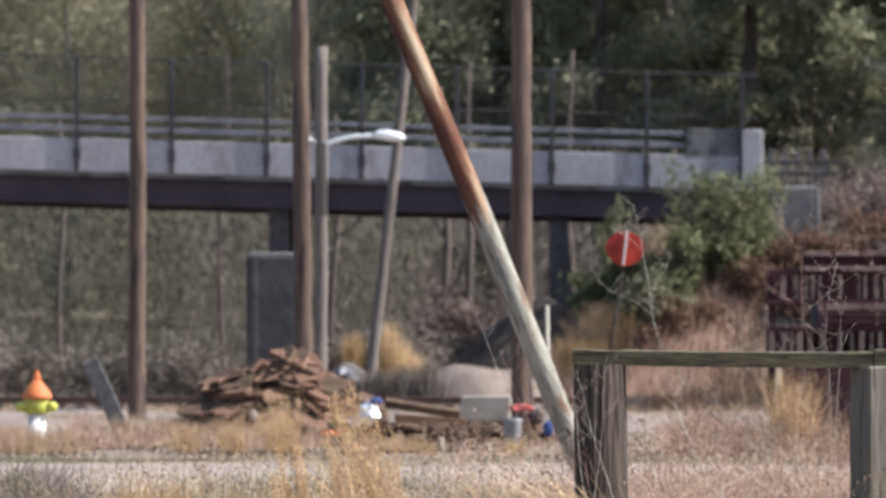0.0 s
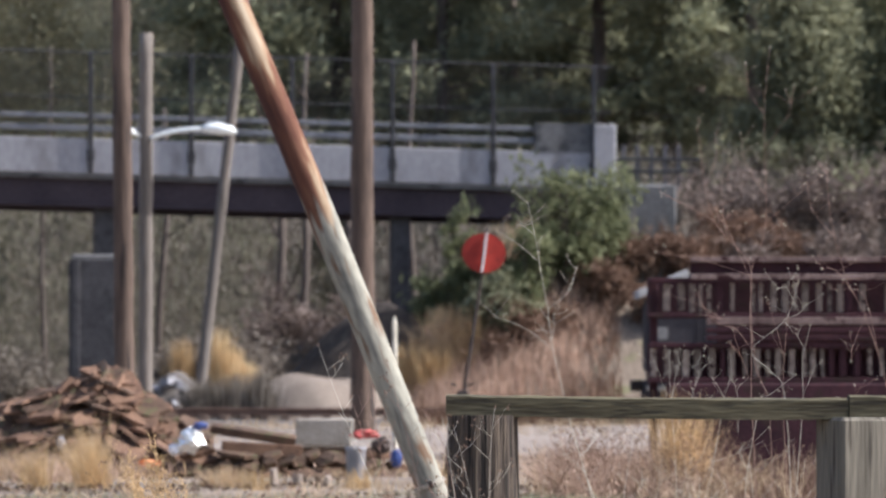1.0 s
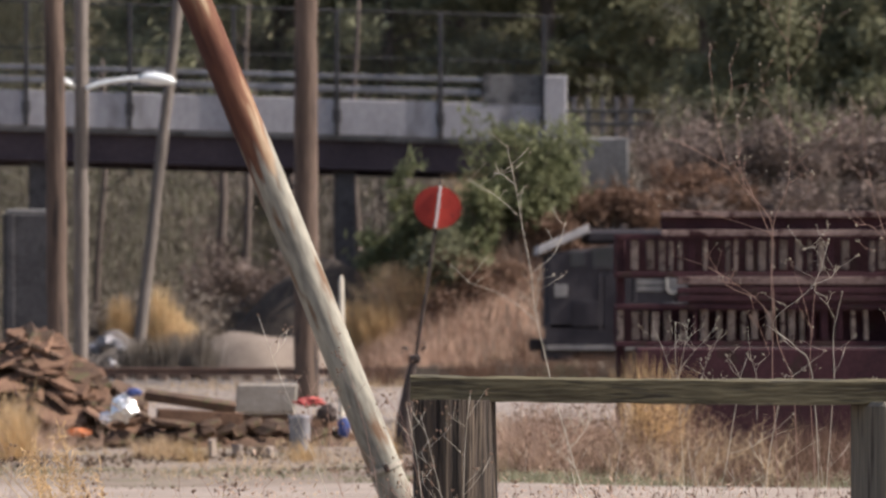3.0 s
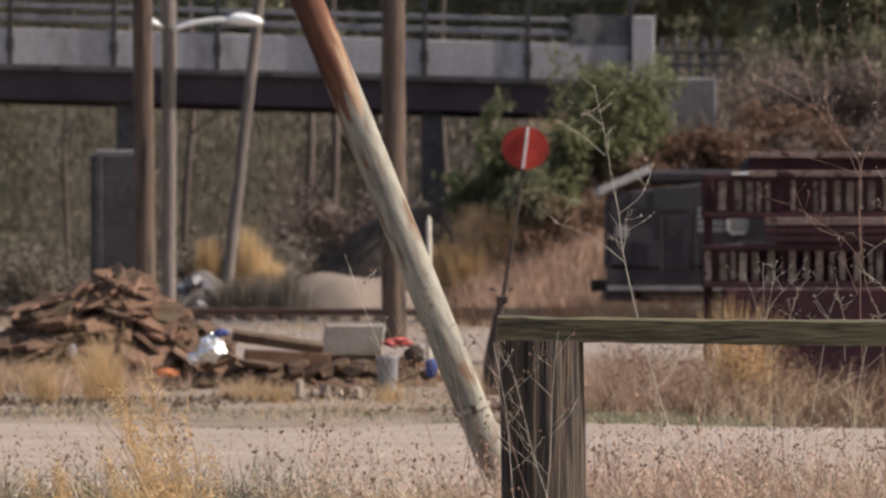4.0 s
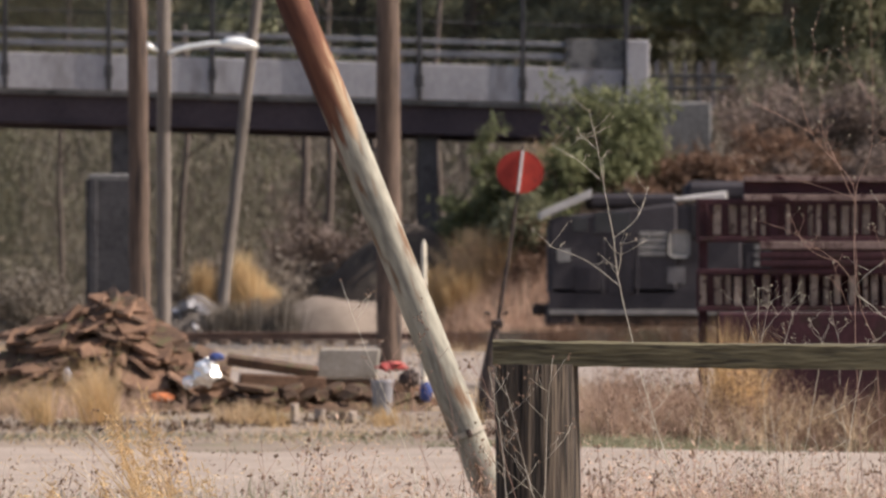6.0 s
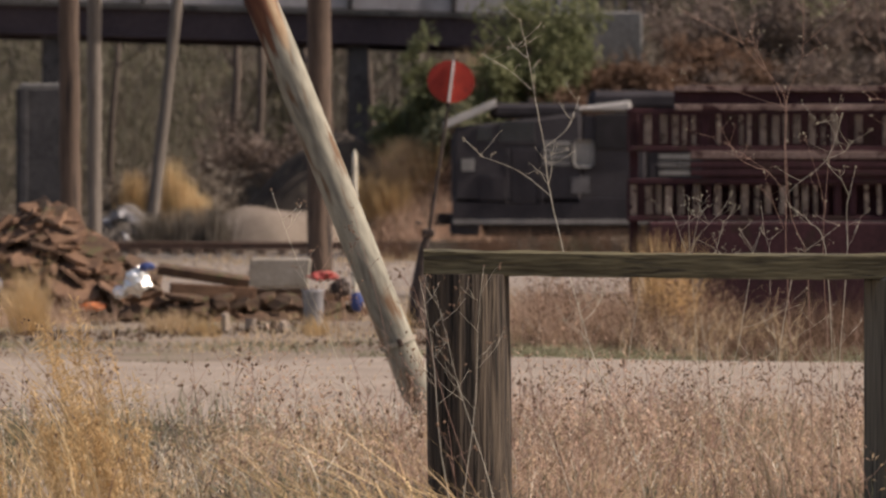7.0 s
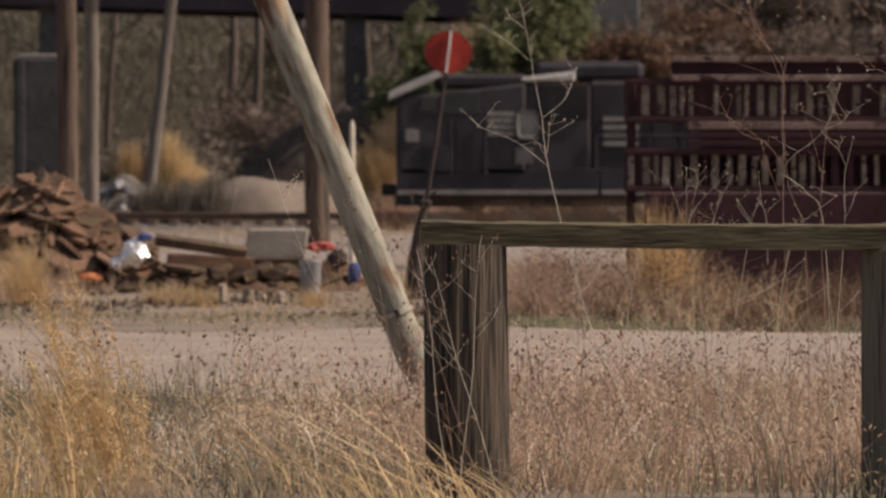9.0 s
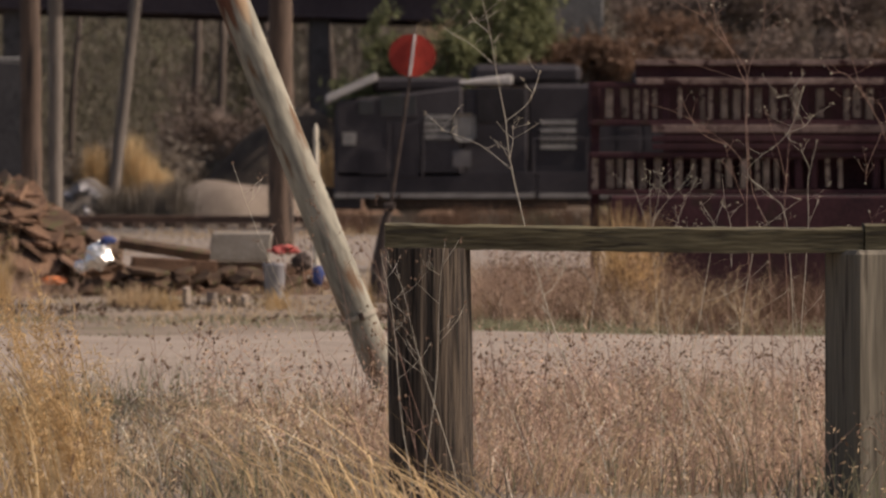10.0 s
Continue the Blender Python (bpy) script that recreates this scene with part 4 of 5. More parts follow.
crumpled("foil_bag", 442, 630, 10.0, 0.30, 0.28, FOIL, "crumpled shiny foil bag on the debris", "bag", 2, 0.4)
crumpled("foil_scrap", 412, 648, 10.0, 0.16, 0.14, FOIL, "small crumpled foil scrap on the debris", "litter", 5, 0.4)
crumpled("blue_bag", 460, 602, 10.0, 0.17, 0.09, BLUE, "crumpled blue plastic bag on the heap", "bag", 3)
crumpled("orange_sheet", 364, 673, 10.0, 0.30, 0.10, ORANGE, "crumpled orange plastic by the heap", "litter", 4)
crumpled("red_cloth", 770, 619, 9.7, 0.30, 0.09, REDCLOTH, "red cloth draped over a pail", "cloth", 6, 0.6)
crumpled("blue_can", 829, 664, 9.6, 0.14, 0.22, BLUE, "dented blue container in the litter", "container", 7, 0.12)
crumpled("white_bag", 198, 634, 9.9, 0.10, 0.16, PAIL, "small white bag on the heap's side", "bag", 8)
crumpled("dark_bag", 800, 640, 9.7, 0.22, 0.20, IRON, "dark bag among the litter", "bag", 11)


def pail():
    k = 9.7 / 1568
    p = thing("pail", ((752 - 784) * k, 9.7 * 7.15 - 0.5, 0.0), "dull white plastic pail", "pail")
    bm = fresh()
    tube(bm, [(0, 0, 0.0), (0, 0, 0.02), (0, 0, 0.36), (0, 0, 0.38), (0, 0, 0.41)], [0.095, 0.10, 0.118, 0.128, 0.128], 20)
    part("body", bm, PAIL, p, "", True)
    bm = fresh()
    tube(bm, [(0.12 * math.cos(a), -0.02, 0.36 - 0.12 * math.sin(a)) for a in [i * math.pi / 8 for i in range(9)]], 0.004, 5)
    part("handle", bm, IRON, p)


pail()


def concrete_slab():
    bm = fresh()
    box(bm, 0, 0, 0, 0.730, 0.5, 0.352, 0.02)
    for v in bm.verts:
        v.co.x += 0.12 * v.co.z
    solo("concrete_slab", bm, SLABCONC, "pale broken concrete slab standing behind the debris", "slab", at=(-0.622, 75.794, 0.512))
    bm = fresh()
    box(bm, 0, 0, 0, 0.833, 0.4, 0.326, 0.02)
    solo("timber_block", bm, EARTH, "dark timber block under a concrete slab", "timber", at=(-0.568, 75.794, 0.326 / 2))
    for u, v, s, h in ((597, 682, 0.11, 0.18), (641, 690, 0.13, 0.12), (700, 692, 0.10, 0.09), (540, 700, 0.1, 0.08)):
        bm = slab_mesh(int(u), s, s, h)
        k = 9.3 / 1568
        solo("rubble_block", bm, GRAVEL, "small pale rubble block on the ground", "rubble", "rubble by the heap", at=((u - 784) * k, 9.3 * 7.15, h / 2 + 0.01))


concrete_slab()


def hydrant():
    h = thing("fire_hydrant", (-6.292, 66.0, 0.05), "fire hydrant, orange bonnet over lime-yellow collar and white barrel", "hydrant")
    bm = fresh()
    tube(bm, [(0, 0, 0), (0, 0, 0.04), (0, 0, 0.05), (0, 0, 0.45)], [0.17, 0.17, 0.115, 0.115], 20)
    part("barrel", bm, WHITE, h, "white barrel", True)
    lime = mat("lime_paint", (0.40, 0.42, 0.06), (0.52, 0.53, 0.12), 0.2, 0.5, 0.1)
    bm = fresh()
    tube(bm, [(0, 0, 0.44), (0, 0, 0.46), (0, 0, 0.62), (0, 0, 0.64)], [0.13, 0.165, 0.165, 0.14], 20)
    part("collar", bm, lime, h, "lime-yellow collar", True)
    for s in (-1, 1):
        bm = fresh()
        tube(bm, [(s * 0.13, -0.05, 0.53), (s * 0.24, -0.06, 0.53), (s * 0.245, -0.06, 0.53), (s * 0.27, -0.06, 0.53)], [0.06, 0.065, 0.05, 0.03], 12)
        part("outlet", bm, lime, h, "lime-yellow hose outlet", True)
    bm = fresh()
    tube(bm, [(0, 0, 0.63), (0, 0, 0.66), (0, 0, 0.72), (0, 0, 0.79), (0, 0, 0.85), (0, 0, 0.87)], [0.20, 0.20, 0.175, 0.12, 0.07, 0.05], 20)
    part("bonnet", bm, ORANGE, h, "orange domed bonnet", True)
    bm = fresh()
    tube(bm, [(0, 0, 0.86), (0, 0, 0.92), (0, 0, 0.95), (0, 0, 1.0)], [0.05, 0.05, 0.035, 0.03], 6)
    part("operating_nut", bm, ORANGE, h)


hydrant()

bm = fresh()
box(bm, 0, 0, 0, 0.24, 0.06, 1.3, 0.01)
bd = solo("leaning_board", bm, OLDCONC, "grey weathered board leaning out of the grass", "board", at=(-5.98, 75.0, 0.60))
bd.rotation_euler = (0.1, radians(-24), 0)

bm = fresh()
tube(bm, [(0, 0, 0), (0.01, 0, 1.0), (0, 0, 1.88), (0.0, 0, 1.95)], [0.035, 0.035, 0.03, 0.01], 8)
solo("marker_stake", bm, STEM, "pale bare marker stake in the ground", "stake", at=(0.261, 71.503, 0))


# very dark earth with paler spots, for the mound behind the gravel
DARKEARTH = mat("mottled_dark_earth", (0.026, 0.021, 0.018), (0.075, 0.060, 0.048), 0.5, 0.95, 0.8, fine=12, spot=(0.09, 0.075, 0.055), spot_at=0.64)


def gravel_mound(x, y, lx, ly, h, material, label, seed, flat=2.0):
    bm = fresh()
    n = 26
    g = []
    for i in range(n + 1):
        row = []
        for j in range(n + 1):
            a, b = -1 + 2 * i / n, -1 + 2 * j / n
            r = min(1.0, math.hypot(a, b))
            z = h * (1 - r ** flat) ** 1.1 * (1 + 0.10 * noise.noise((a * 2 + seed, b * 2, 0))) + 0.05 * noise.noise((a * 9, b * 9, seed)) - 0.05
            row.append(bm.verts.new((a * lx, b * ly, z)))
        g.append(row)
    for i in range(n):
        for j in range(n):
            bm.faces.new((g[i][j], g[i + 1][j], g[i + 1][j + 1], g[i][j + 1]))
    solo("gravel_mound", bm, material, label, "gravel mound", smooth=True, at=(x, y, ground_z(x, y)))


gravel_mound(-1.55, 161.598, 2.25, 2.5, 1.28, MOUND, "flat-topped brownish gravel mound behind the track", 1, 3.6)
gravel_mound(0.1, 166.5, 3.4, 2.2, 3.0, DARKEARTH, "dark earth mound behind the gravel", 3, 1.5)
gravel_mound(-5.246, 161.598, 1.225, 2.0, 1.350, STONE, "small mound of pale broken stone behind the track", 2)
rng = random.Random(4)
for k in range(46):
    bm = slab_mesh(300 + k, rng.uniform(0.18, 0.5), rng.uniform(0.15, 0.35), rng.uniform(0.12, 0.3))
    a = rng.uniform(0, math.tau)
    s = rng.random() ** 0.5
    o = solo("boulder", bm, PAIL if rng.random() < 0.5 else STONE, "pale broken stone on a mound behind the track", "stone", "stones behind the track",
             at=(-5.246 + math.cos(a) * s * 1.1, 161.598 - 1.2 + math.sin(a) * s * 0.8, 0.15 + (1 - s) * 1.0 + rng.uniform(-0.1, 0.1)))
    o.rotation_euler = (rng.uniform(-0.5, 0.5), rng.uniform(-0.5, 0.5), rng.uniform(0, 3))


# ---- grass and weeds ----
def blades(name, base, height, lean, width, material, parent=None, curl=0.35, segs=3, twist=0.7, **tags):
    """Tapered bent blades; base (n, 3), height (n), lean (n, 2) in metres at the tip."""
    base = np.asarray(base, float)
    n = len(base)
    a = np.random.uniform(-twist, twist, n)
    side = np.stack([np.cos(a), np.sin(a), np.zeros(n)], 1)
    rings = []
    for k in range(segs + 1):
        s = k / segs
        off = np.zeros((n, 3))
        off[:, :2] = lean * (s ** 1.8)[..., None] if np.ndim(s) else lean * s ** 1.8
        off[:, 2] = height * (s - curl * s ** 2.6 * np.minimum(1.0, np.linalg.norm(lean, axis=1) / np.maximum(height, 0.01)))
        w = (width * (1 - 0.85 * s) / 2)
        w = w[:, None] if np.ndim(w) else w
        rings.append(base + off - side * w)
        rings.append(base + off + side * w)
    v = np.stack(rings, 1).reshape(-1, 3)
    per = 2 * (segs + 1)
    idx = np.concatenate([np.array([2 * k, 2 * k + 1, 2 * k + 3, 2 * k + 2]) for k in range(segs)])
    loops = (np.arange(n)[:, None] * per + idx[None]).ravel()
    me = bpy.data.meshes.new(name)
    me.vertices.add(len(v))
    me.vertices.foreach_set("co", v.ravel())
    me.loops.add(len(loops))
    me.loops.foreach_set("vertex_index", loops)
    me.polygons.add(n * segs)
    me.polygons.foreach_set("loop_start", np.arange(0, 4 * n * segs, 4))
    me.update(calc_edges=True)
    me.materials.append(material)
    ob = new(name, me)
    ob.parent = parent
    return tagged(ob, **tags)


def field(name, n, x0, x1, y0, y1, h0, h1, width, material, label, category, patch=0.0, scale=0.5, seed=1, leanx=0.25, bias=0.0):
    """Grass strewn over a stretch of ground, in patches."""
    np.random.seed(seed)
    x = np.random.uniform(x0, x1, n)
    y = np.random.uniform(y0, y1, n)
    f = np.array([noise.noise((a * scale, b * scale * 0.5, seed * 3.7)) for a, b in zip(x, y)])
    keep = f + np.random.uniform(-0.25, 0.25, n) > patch
    x, y, f = x[keep], y[keep], f[keep]
    z = np.array([ground_z(a, b) for a, b in zip(x, y)])
    h = np.random.uniform(h0, h1, len(x)) * (0.75 + 0.6 * np.clip(f, -0.4, 0.6))
    lean = np.random.normal(size=(len(x), 2)) * leanx * h[:, None] + np.stack([bias * h, np.zeros(len(x))], 1)
    return blades(name, np.stack([x, y, z], 1), h, lean, width, material, label=label, category=category, kind="stuff")


def tuft(x, y, n, spread, h, material, label, seed, width=0.008, name="grass_tuft", bias=0.0, lean=0.3, z=None, group="tufts of tall dry grass", fan=0.35, twist=0.7):
    """One clump of tall grass, its blades fanned from the root."""
    np.random.seed(seed)
    t = thing(name, (x, y, ground_z(x, y) if z is None else z), label, "grass", group)
    b = np.random.normal(size=(n, 3)) * (spread * 0.4, spread * 0.4, 0)
    hh = h * np.random.uniform(0.45, 1.05, n)
    ln = b[:, :2] * 1.1 * h / max(spread, 0.1) * fan + np.random.normal(size=(n, 2)) * lean * 0.5 * hh[:, None] + np.stack([bias * hh, 0 * hh], 1)
    blades("foliage", b, hh, ln, width, material, t, twist=twist, kind="stuff")
    return t


# near field of dry weeds between the fence and the road
field("dry_weeds", 8500, -4.2, 0.6, 19.5, 36.5, 0.08, 0.32, 0.007, STRAW, "dense low dry straw-coloured weeds", "weeds", patch=-0.05, scale=1.7, seed=11, leanx=0.9)
field("fence_weeds", 5000, 0.5, 5.4, 26.4, 36.5, 0.08, 0.36, 0.007, STRAW, "low dry weeds beyond the fence", "weeds", patch=-0.05, scale=1.7, seed=44, leanx=0.9)
# matted weeds in the shaded twig colour, to darken the near field
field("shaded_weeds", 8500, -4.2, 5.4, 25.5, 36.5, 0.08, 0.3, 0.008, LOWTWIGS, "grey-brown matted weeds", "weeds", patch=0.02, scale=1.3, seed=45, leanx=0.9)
field("pink_weeds", 11000, 0.3, 5.4, 26.4, 36.5, 0.15, 0.5, 0.006, PINKSTRAW, "pinkish dry weeds beyond the fence", "weeds", patch=0.0, scale=1.6, seed=12, leanx=0.8)
field("golden_weeds", 1300, -4.2, -0.9, 20.5, 31, 0.2, 0.55, 0.007, GOLD, "golden dry grass standing in patches", "grass", patch=0.16, scale=1.9, seed=13, bias=-0.3, leanx=0.9)
field("low_green_weeds", 12000, -4.2, 5.0, 23, 37, 0.1, 0.36, 0.007, GREEN, "low green weeds among dry stalks", "weeds", patch=0.12, scale=0.7, seed=14)
# far verge of the road, pile surroundings and yard
field("verge_grass", 34000, -9, 12, 55.5, 62.0, 0.02, 0.10, 0.015, GREEN, "thin greyish green verge grass", "grass", patch=-0.05, scale=0.5, seed=15, leanx=0.9)
field("verge_straw", 9000, -9, 12, 57.5, 75, 0.04, 0.2, 0.010, STRAW, "sparse straw grass on bare ground", "grass", patch=0.12, scale=0.6, seed=16, leanx=0.8)
field("rack_brown_grass", 6000, 1.75, 5.2, 57.5, 63.3, 0.2, 0.75, 0.010, LITTER, "brown dead grass before the rack", "grass", patch=-0.02, scale=1.5, seed=47, leanx=0.6)
field("rack_grass", 7500, 1.75, 3.2, 57.5, 63.3, 0.25, 0.82, 0.010, PINKSTRAW, "tall brown dry grass before the rack", "grass", patch=-0.02, scale=1.8, seed=17, leanx=0.6)
field("rack_thin_grass", 1100, 2.6, 4.3, 57.0, 63.0, 0.15, 0.9, 0.010, STRAW, "thinning brown grass before the rack", "grass", patch=0.1, scale=2.0, seed=27, leanx=0.7)
field("rack_verge", 12000, 1.2, 9.5, 55.4, 58.5, 0.05, 0.17, 0.012, GREEN, "low green verge grass along the road", "grass", patch=-0.1, scale=0.7, seed=26, leanx=0.8)
field("rack_straw", 2400, 1.65, 3.9, 56.5, 63.2, 0.2, 0.7, 0.010, STRAW, "tall straw grass before the rack", "grass", patch=0.1, scale=1.6, seed=18, leanx=0.5)
field("rack_low_grass", 3600, 3.4, 9.0, 56.5, 62.6, 0.08, 0.34, 0.011, LITTER, "low dry grass before the rack", "grass", patch=-0.1, scale=1.2, seed=28, leanx=0.6)
field("loose_stems", 1100, -4.0, 5.2, 26.2, 36, 0.22, 0.66, 0.006, STEM, "loose pale stems leaning every way among the weeds", "weeds", patch=-0.3, scale=1.0, seed=29, leanx=1.0)
field("loose_red_stems", 1200, 0.2, 5.2, 26.2, 36, 0.3, 0.82, 0.006, REDSTEM, "loose reddish stems among the weeds", "weeds", patch=-0.3, scale=1.0, seed=30, leanx=0.45)
field("heap_grass", 5200, -6.2, -2.4, 67, 72.5, 0.12, 0.5, 0.010, PINKSTRAW, "dry grass beside the heap", "grass", patch=0.18, scale=1.5, seed=19, leanx=0.6, bias=-0.15)
field("yard_grass", 9000, -11, 12, 77, 136, 0.06, 0.3, 0.016, STRAW, "patchy straw grass across the gravel yard", "grass", patch=0.14, scale=0.35, seed=41, leanx=0.7)
field("yard_brown_grass", 7000, -11, 12, 77, 136, 0.05, 0.22, 0.016, LOWTWIGS, "patchy brown grass across the gravel yard", "grass", patch=0.1, scale=0.5, seed=42, leanx=0.8)
field("track_grass", 9000, -20, 20, 136, 152, 0.05, 0.3, 0.03, STRAW, "sparse straw grass along the track", "grass", patch=0.18, scale=0.3, seed=20)
field("bank_dead_grass", 8000, 0.6, 6.5, 160, 176, 0.4, 1.2, 0.035, LITTER, "russet dead grass on the bank", "grass", patch=-0.1, scale=0.5, seed=48)
field("bank_grass", 14000, 0.6, 6.5, 160, 176, 0.5, 1.3, 0.035, PINKSTRAW, "tall tan grass covering the bank", "grass", patch=-0.25, scale=0.35, seed=21)
field("bank_brown_grass", 16000, -2.0, 26, 161, 200, 0.4, 1.1, 0.04, LOWTWIGS, "brown grass covering the bank", "grass", patch=-0.1, scale=0.3, seed=22)
field("wood_edge_grass", 14000, -26, 3, 166, 226, 0.3, 1.0, 0.04, TWIGS, "grey-brown undergrowth at the wood's edge", "grass", patch=-0.1, scale=0.2, seed=23)
for i, (u, v, w, h, sp, m) in enumerate(((503, 0, 23.1, 2.55, 0.4, PALEGOLD), (526, 0, 23.1, 2.0, 0.5, PALEGOLD), (548, 0, 23.0, 1.6, 0.5, PALEGOLD), (434, 0, 23.1, 2.2, 0.35, GOLD), (895, 0, 22.9, 1.5, 1.1, GOLD), (965, 0, 23.0, 1.8, 1.2, GOLD), (470, 0, 22.2, 1.15, 0.9, LOWTWIGS), (530, 0, 22.2, 1.3, 0.9, LOWTWIGS), (574, 0, 22, 1.35, 0.9, LOWTWIGS), (860, 0, 23, 1.7, 1.1, GOLD), (930, 0, 23, 2.1, 1.4, STRAW), (1010, 0, 23.2, 1.8, 1.2, STRAW), (1070, 0, 23.4, 2.0, 1.2, STRAW))):
    tuft((u - 784) * w / 1568, w * 7.15, 900, sp * 0.5, h, m, "tall golden dry grass clump behind the track", 400 + i, width=0.028, lean=0.08, fan=0.12 if u < 700 else 0.3, twist=1.5)
for i, (u, w, h, sp) in enumerate(((1366, 8.35, 1.22, 0.22), (1388, 8.4, 1.12, 0.2), (240, 9.7, 0.62, 0.22), (140, 9.6, 0.4, 0.3), (60, 9.8, 0.4, 0.3), (500, 9.3, 0.28, 0.3))):
    tuft((u - 784) * w / 1568, w * 7.15, 300 if i < 2 else 420, sp, h, GOLD if i < 2 else STRAW, "tall golden dry grass clump by the yard", 430 + i, width=0.010, fan=0.12 if i < 2 else 0.35, twist=1.5)


def litter_specks(name, n, x0, x1, y0, y1, top, size, material, label, seed, patch=0.0, scale=1.2):
    """Dry leaf scraps and husks caught among the weeds."""
    np.random.seed(seed)
    x, y = np.random.uniform(x0, x1, n), np.random.uniform(y0, y1, n)
    f = np.array([noise.noise((p * scale, q * scale * 0.6, seed * 1.3)) for p, q in zip(x, y)])
    k = f > patch
    z = np.random.uniform(0.0, 1.0, n) ** 1.3 * top * (0.6 + np.clip(f, -0.2, 0.8))
    leaf_mesh(name, np.stack([x, y, z], 1)[k], size, 0.32, material, label=label, category="dry leaves", kind="stuff")


litter_specks("dry_husks", 24000, -4.2, 5.2, 24, 37, 0.5, 0.012, STRAW, "pale dry husks among the weeds", 31, -0.15)
litter_specks("brown_husks", 15000, -4.2, 5.2, 24, 37, 0.5, 0.012, LITTER, "brown dry husks among the weeds", 32, 0.0)
litter_specks("pink_husks", 26000, -0.5, 5.2, 26, 37, 0.6, 0.013, PINKSTRAW, "pinkish dry husks among the weeds", 33, -0.1)
litter_specks("rack_husks", 9000, 1.85, 3.8, 57.5, 63.3, 0.75, 0.022, LITTER, "brown dry husks in tall grass", 34, -0.05)
litter_specks("pale_chips", 2400, -8, 5, 57, 67, 0.03, 0.028, YARD, "pale stone chips and scraps on the verge", 35, -0.1, 0.5)
litter_specks("earth_clods", 6500, -8, 5, 59, 71, 0.05, 0.04, EARTH, "dark earth clods on the verge", 36, 0.0, 0.5)
for i, (x, y, h, m) in enumerate(((-6.17, 64.0, 0.42, STRAW), (-6.45, 64.6, 0.4, PINKSTRAW), (-5.85, 65.0, 0.35, STRAW), (-6.6, 65.2, 0.5, PINKSTRAW), (-5.6, 74.0, 0.5, STRAW), (-6.3, 74.2, 0.5, PINKSTRAW), (-5.0, 73.0, 0.5, STRAW))):
    tuft(x, y, 300, 0.35, h, m, "dry grass clump round the hydrant", 450 + i, width=0.011)
for i, (x, y) in enumerate(((-3.28, 27.0), (-3.42, 27.4), (-3.1, 26.6))):
    tuft(x, y, 360, 0.34, 0.5, TWIGS if i else GREEN, "dark matted weed clump", 470 + i, width=0.009, lean=0.7)
for i, (u, h, m) in enumerate(((1095, 0.75, LITTER), (1135, 0.6, LOWTWIGS), (1175, 0.7, LITTER), (1215, 0.6, LOWBUDS), (1260, 0.8, LITTER), (1300, 0.65, LOWTWIGS), (1340, 0.8, LITTER), (1040, 0.6, LITTER), (980, 0.6, LOWTWIGS), (900, 0.55, LITTER))):
    tuft((u - 784) * 20.8 / 1568, 20.8 * 7.15, 420, 0.75, h * 1.15, m, "dull dry weeds before the track", 480 + i, width=0.022, lean=0.5)
for i, (u, h) in enumerate(((150, 0.6), (262, 0.95), (245, 0.7), (40, 0.45), (760, 0.3), (560, 0.3), (900, 0.4))):
    tuft((u - 784) * 9.1 / 1568, 9.1 * 7.15, 110, 0.2, h, GOLD, "golden dry grass clump before the heap", 495 + i, width=0.009, lean=0.3, bias=-0.25)



# ---- near stalks ----
def bead(verts, faces, c, r):
    """An eight-sided seed head."""
    n = len(verts)
    verts.extend([(c[0] + r, c[1], c[2]), (c[0] - r, c[1], c[2]), (c[0], c[1] + r, c[2]), (c[0], c[1] - r, c[2]), (c[0], c[1], c[2] + r * 1.3), (c[0], c[1], c[2] - r * 1.1)])
    for a, b, d in ((0, 2, 4), (2, 1, 4), (1, 3, 4), (3, 0, 4), (2, 0, 5), (1, 2, 5), (3, 1, 5), (0, 3, 5)):
        faces.append((n + a, n + b, n + d))


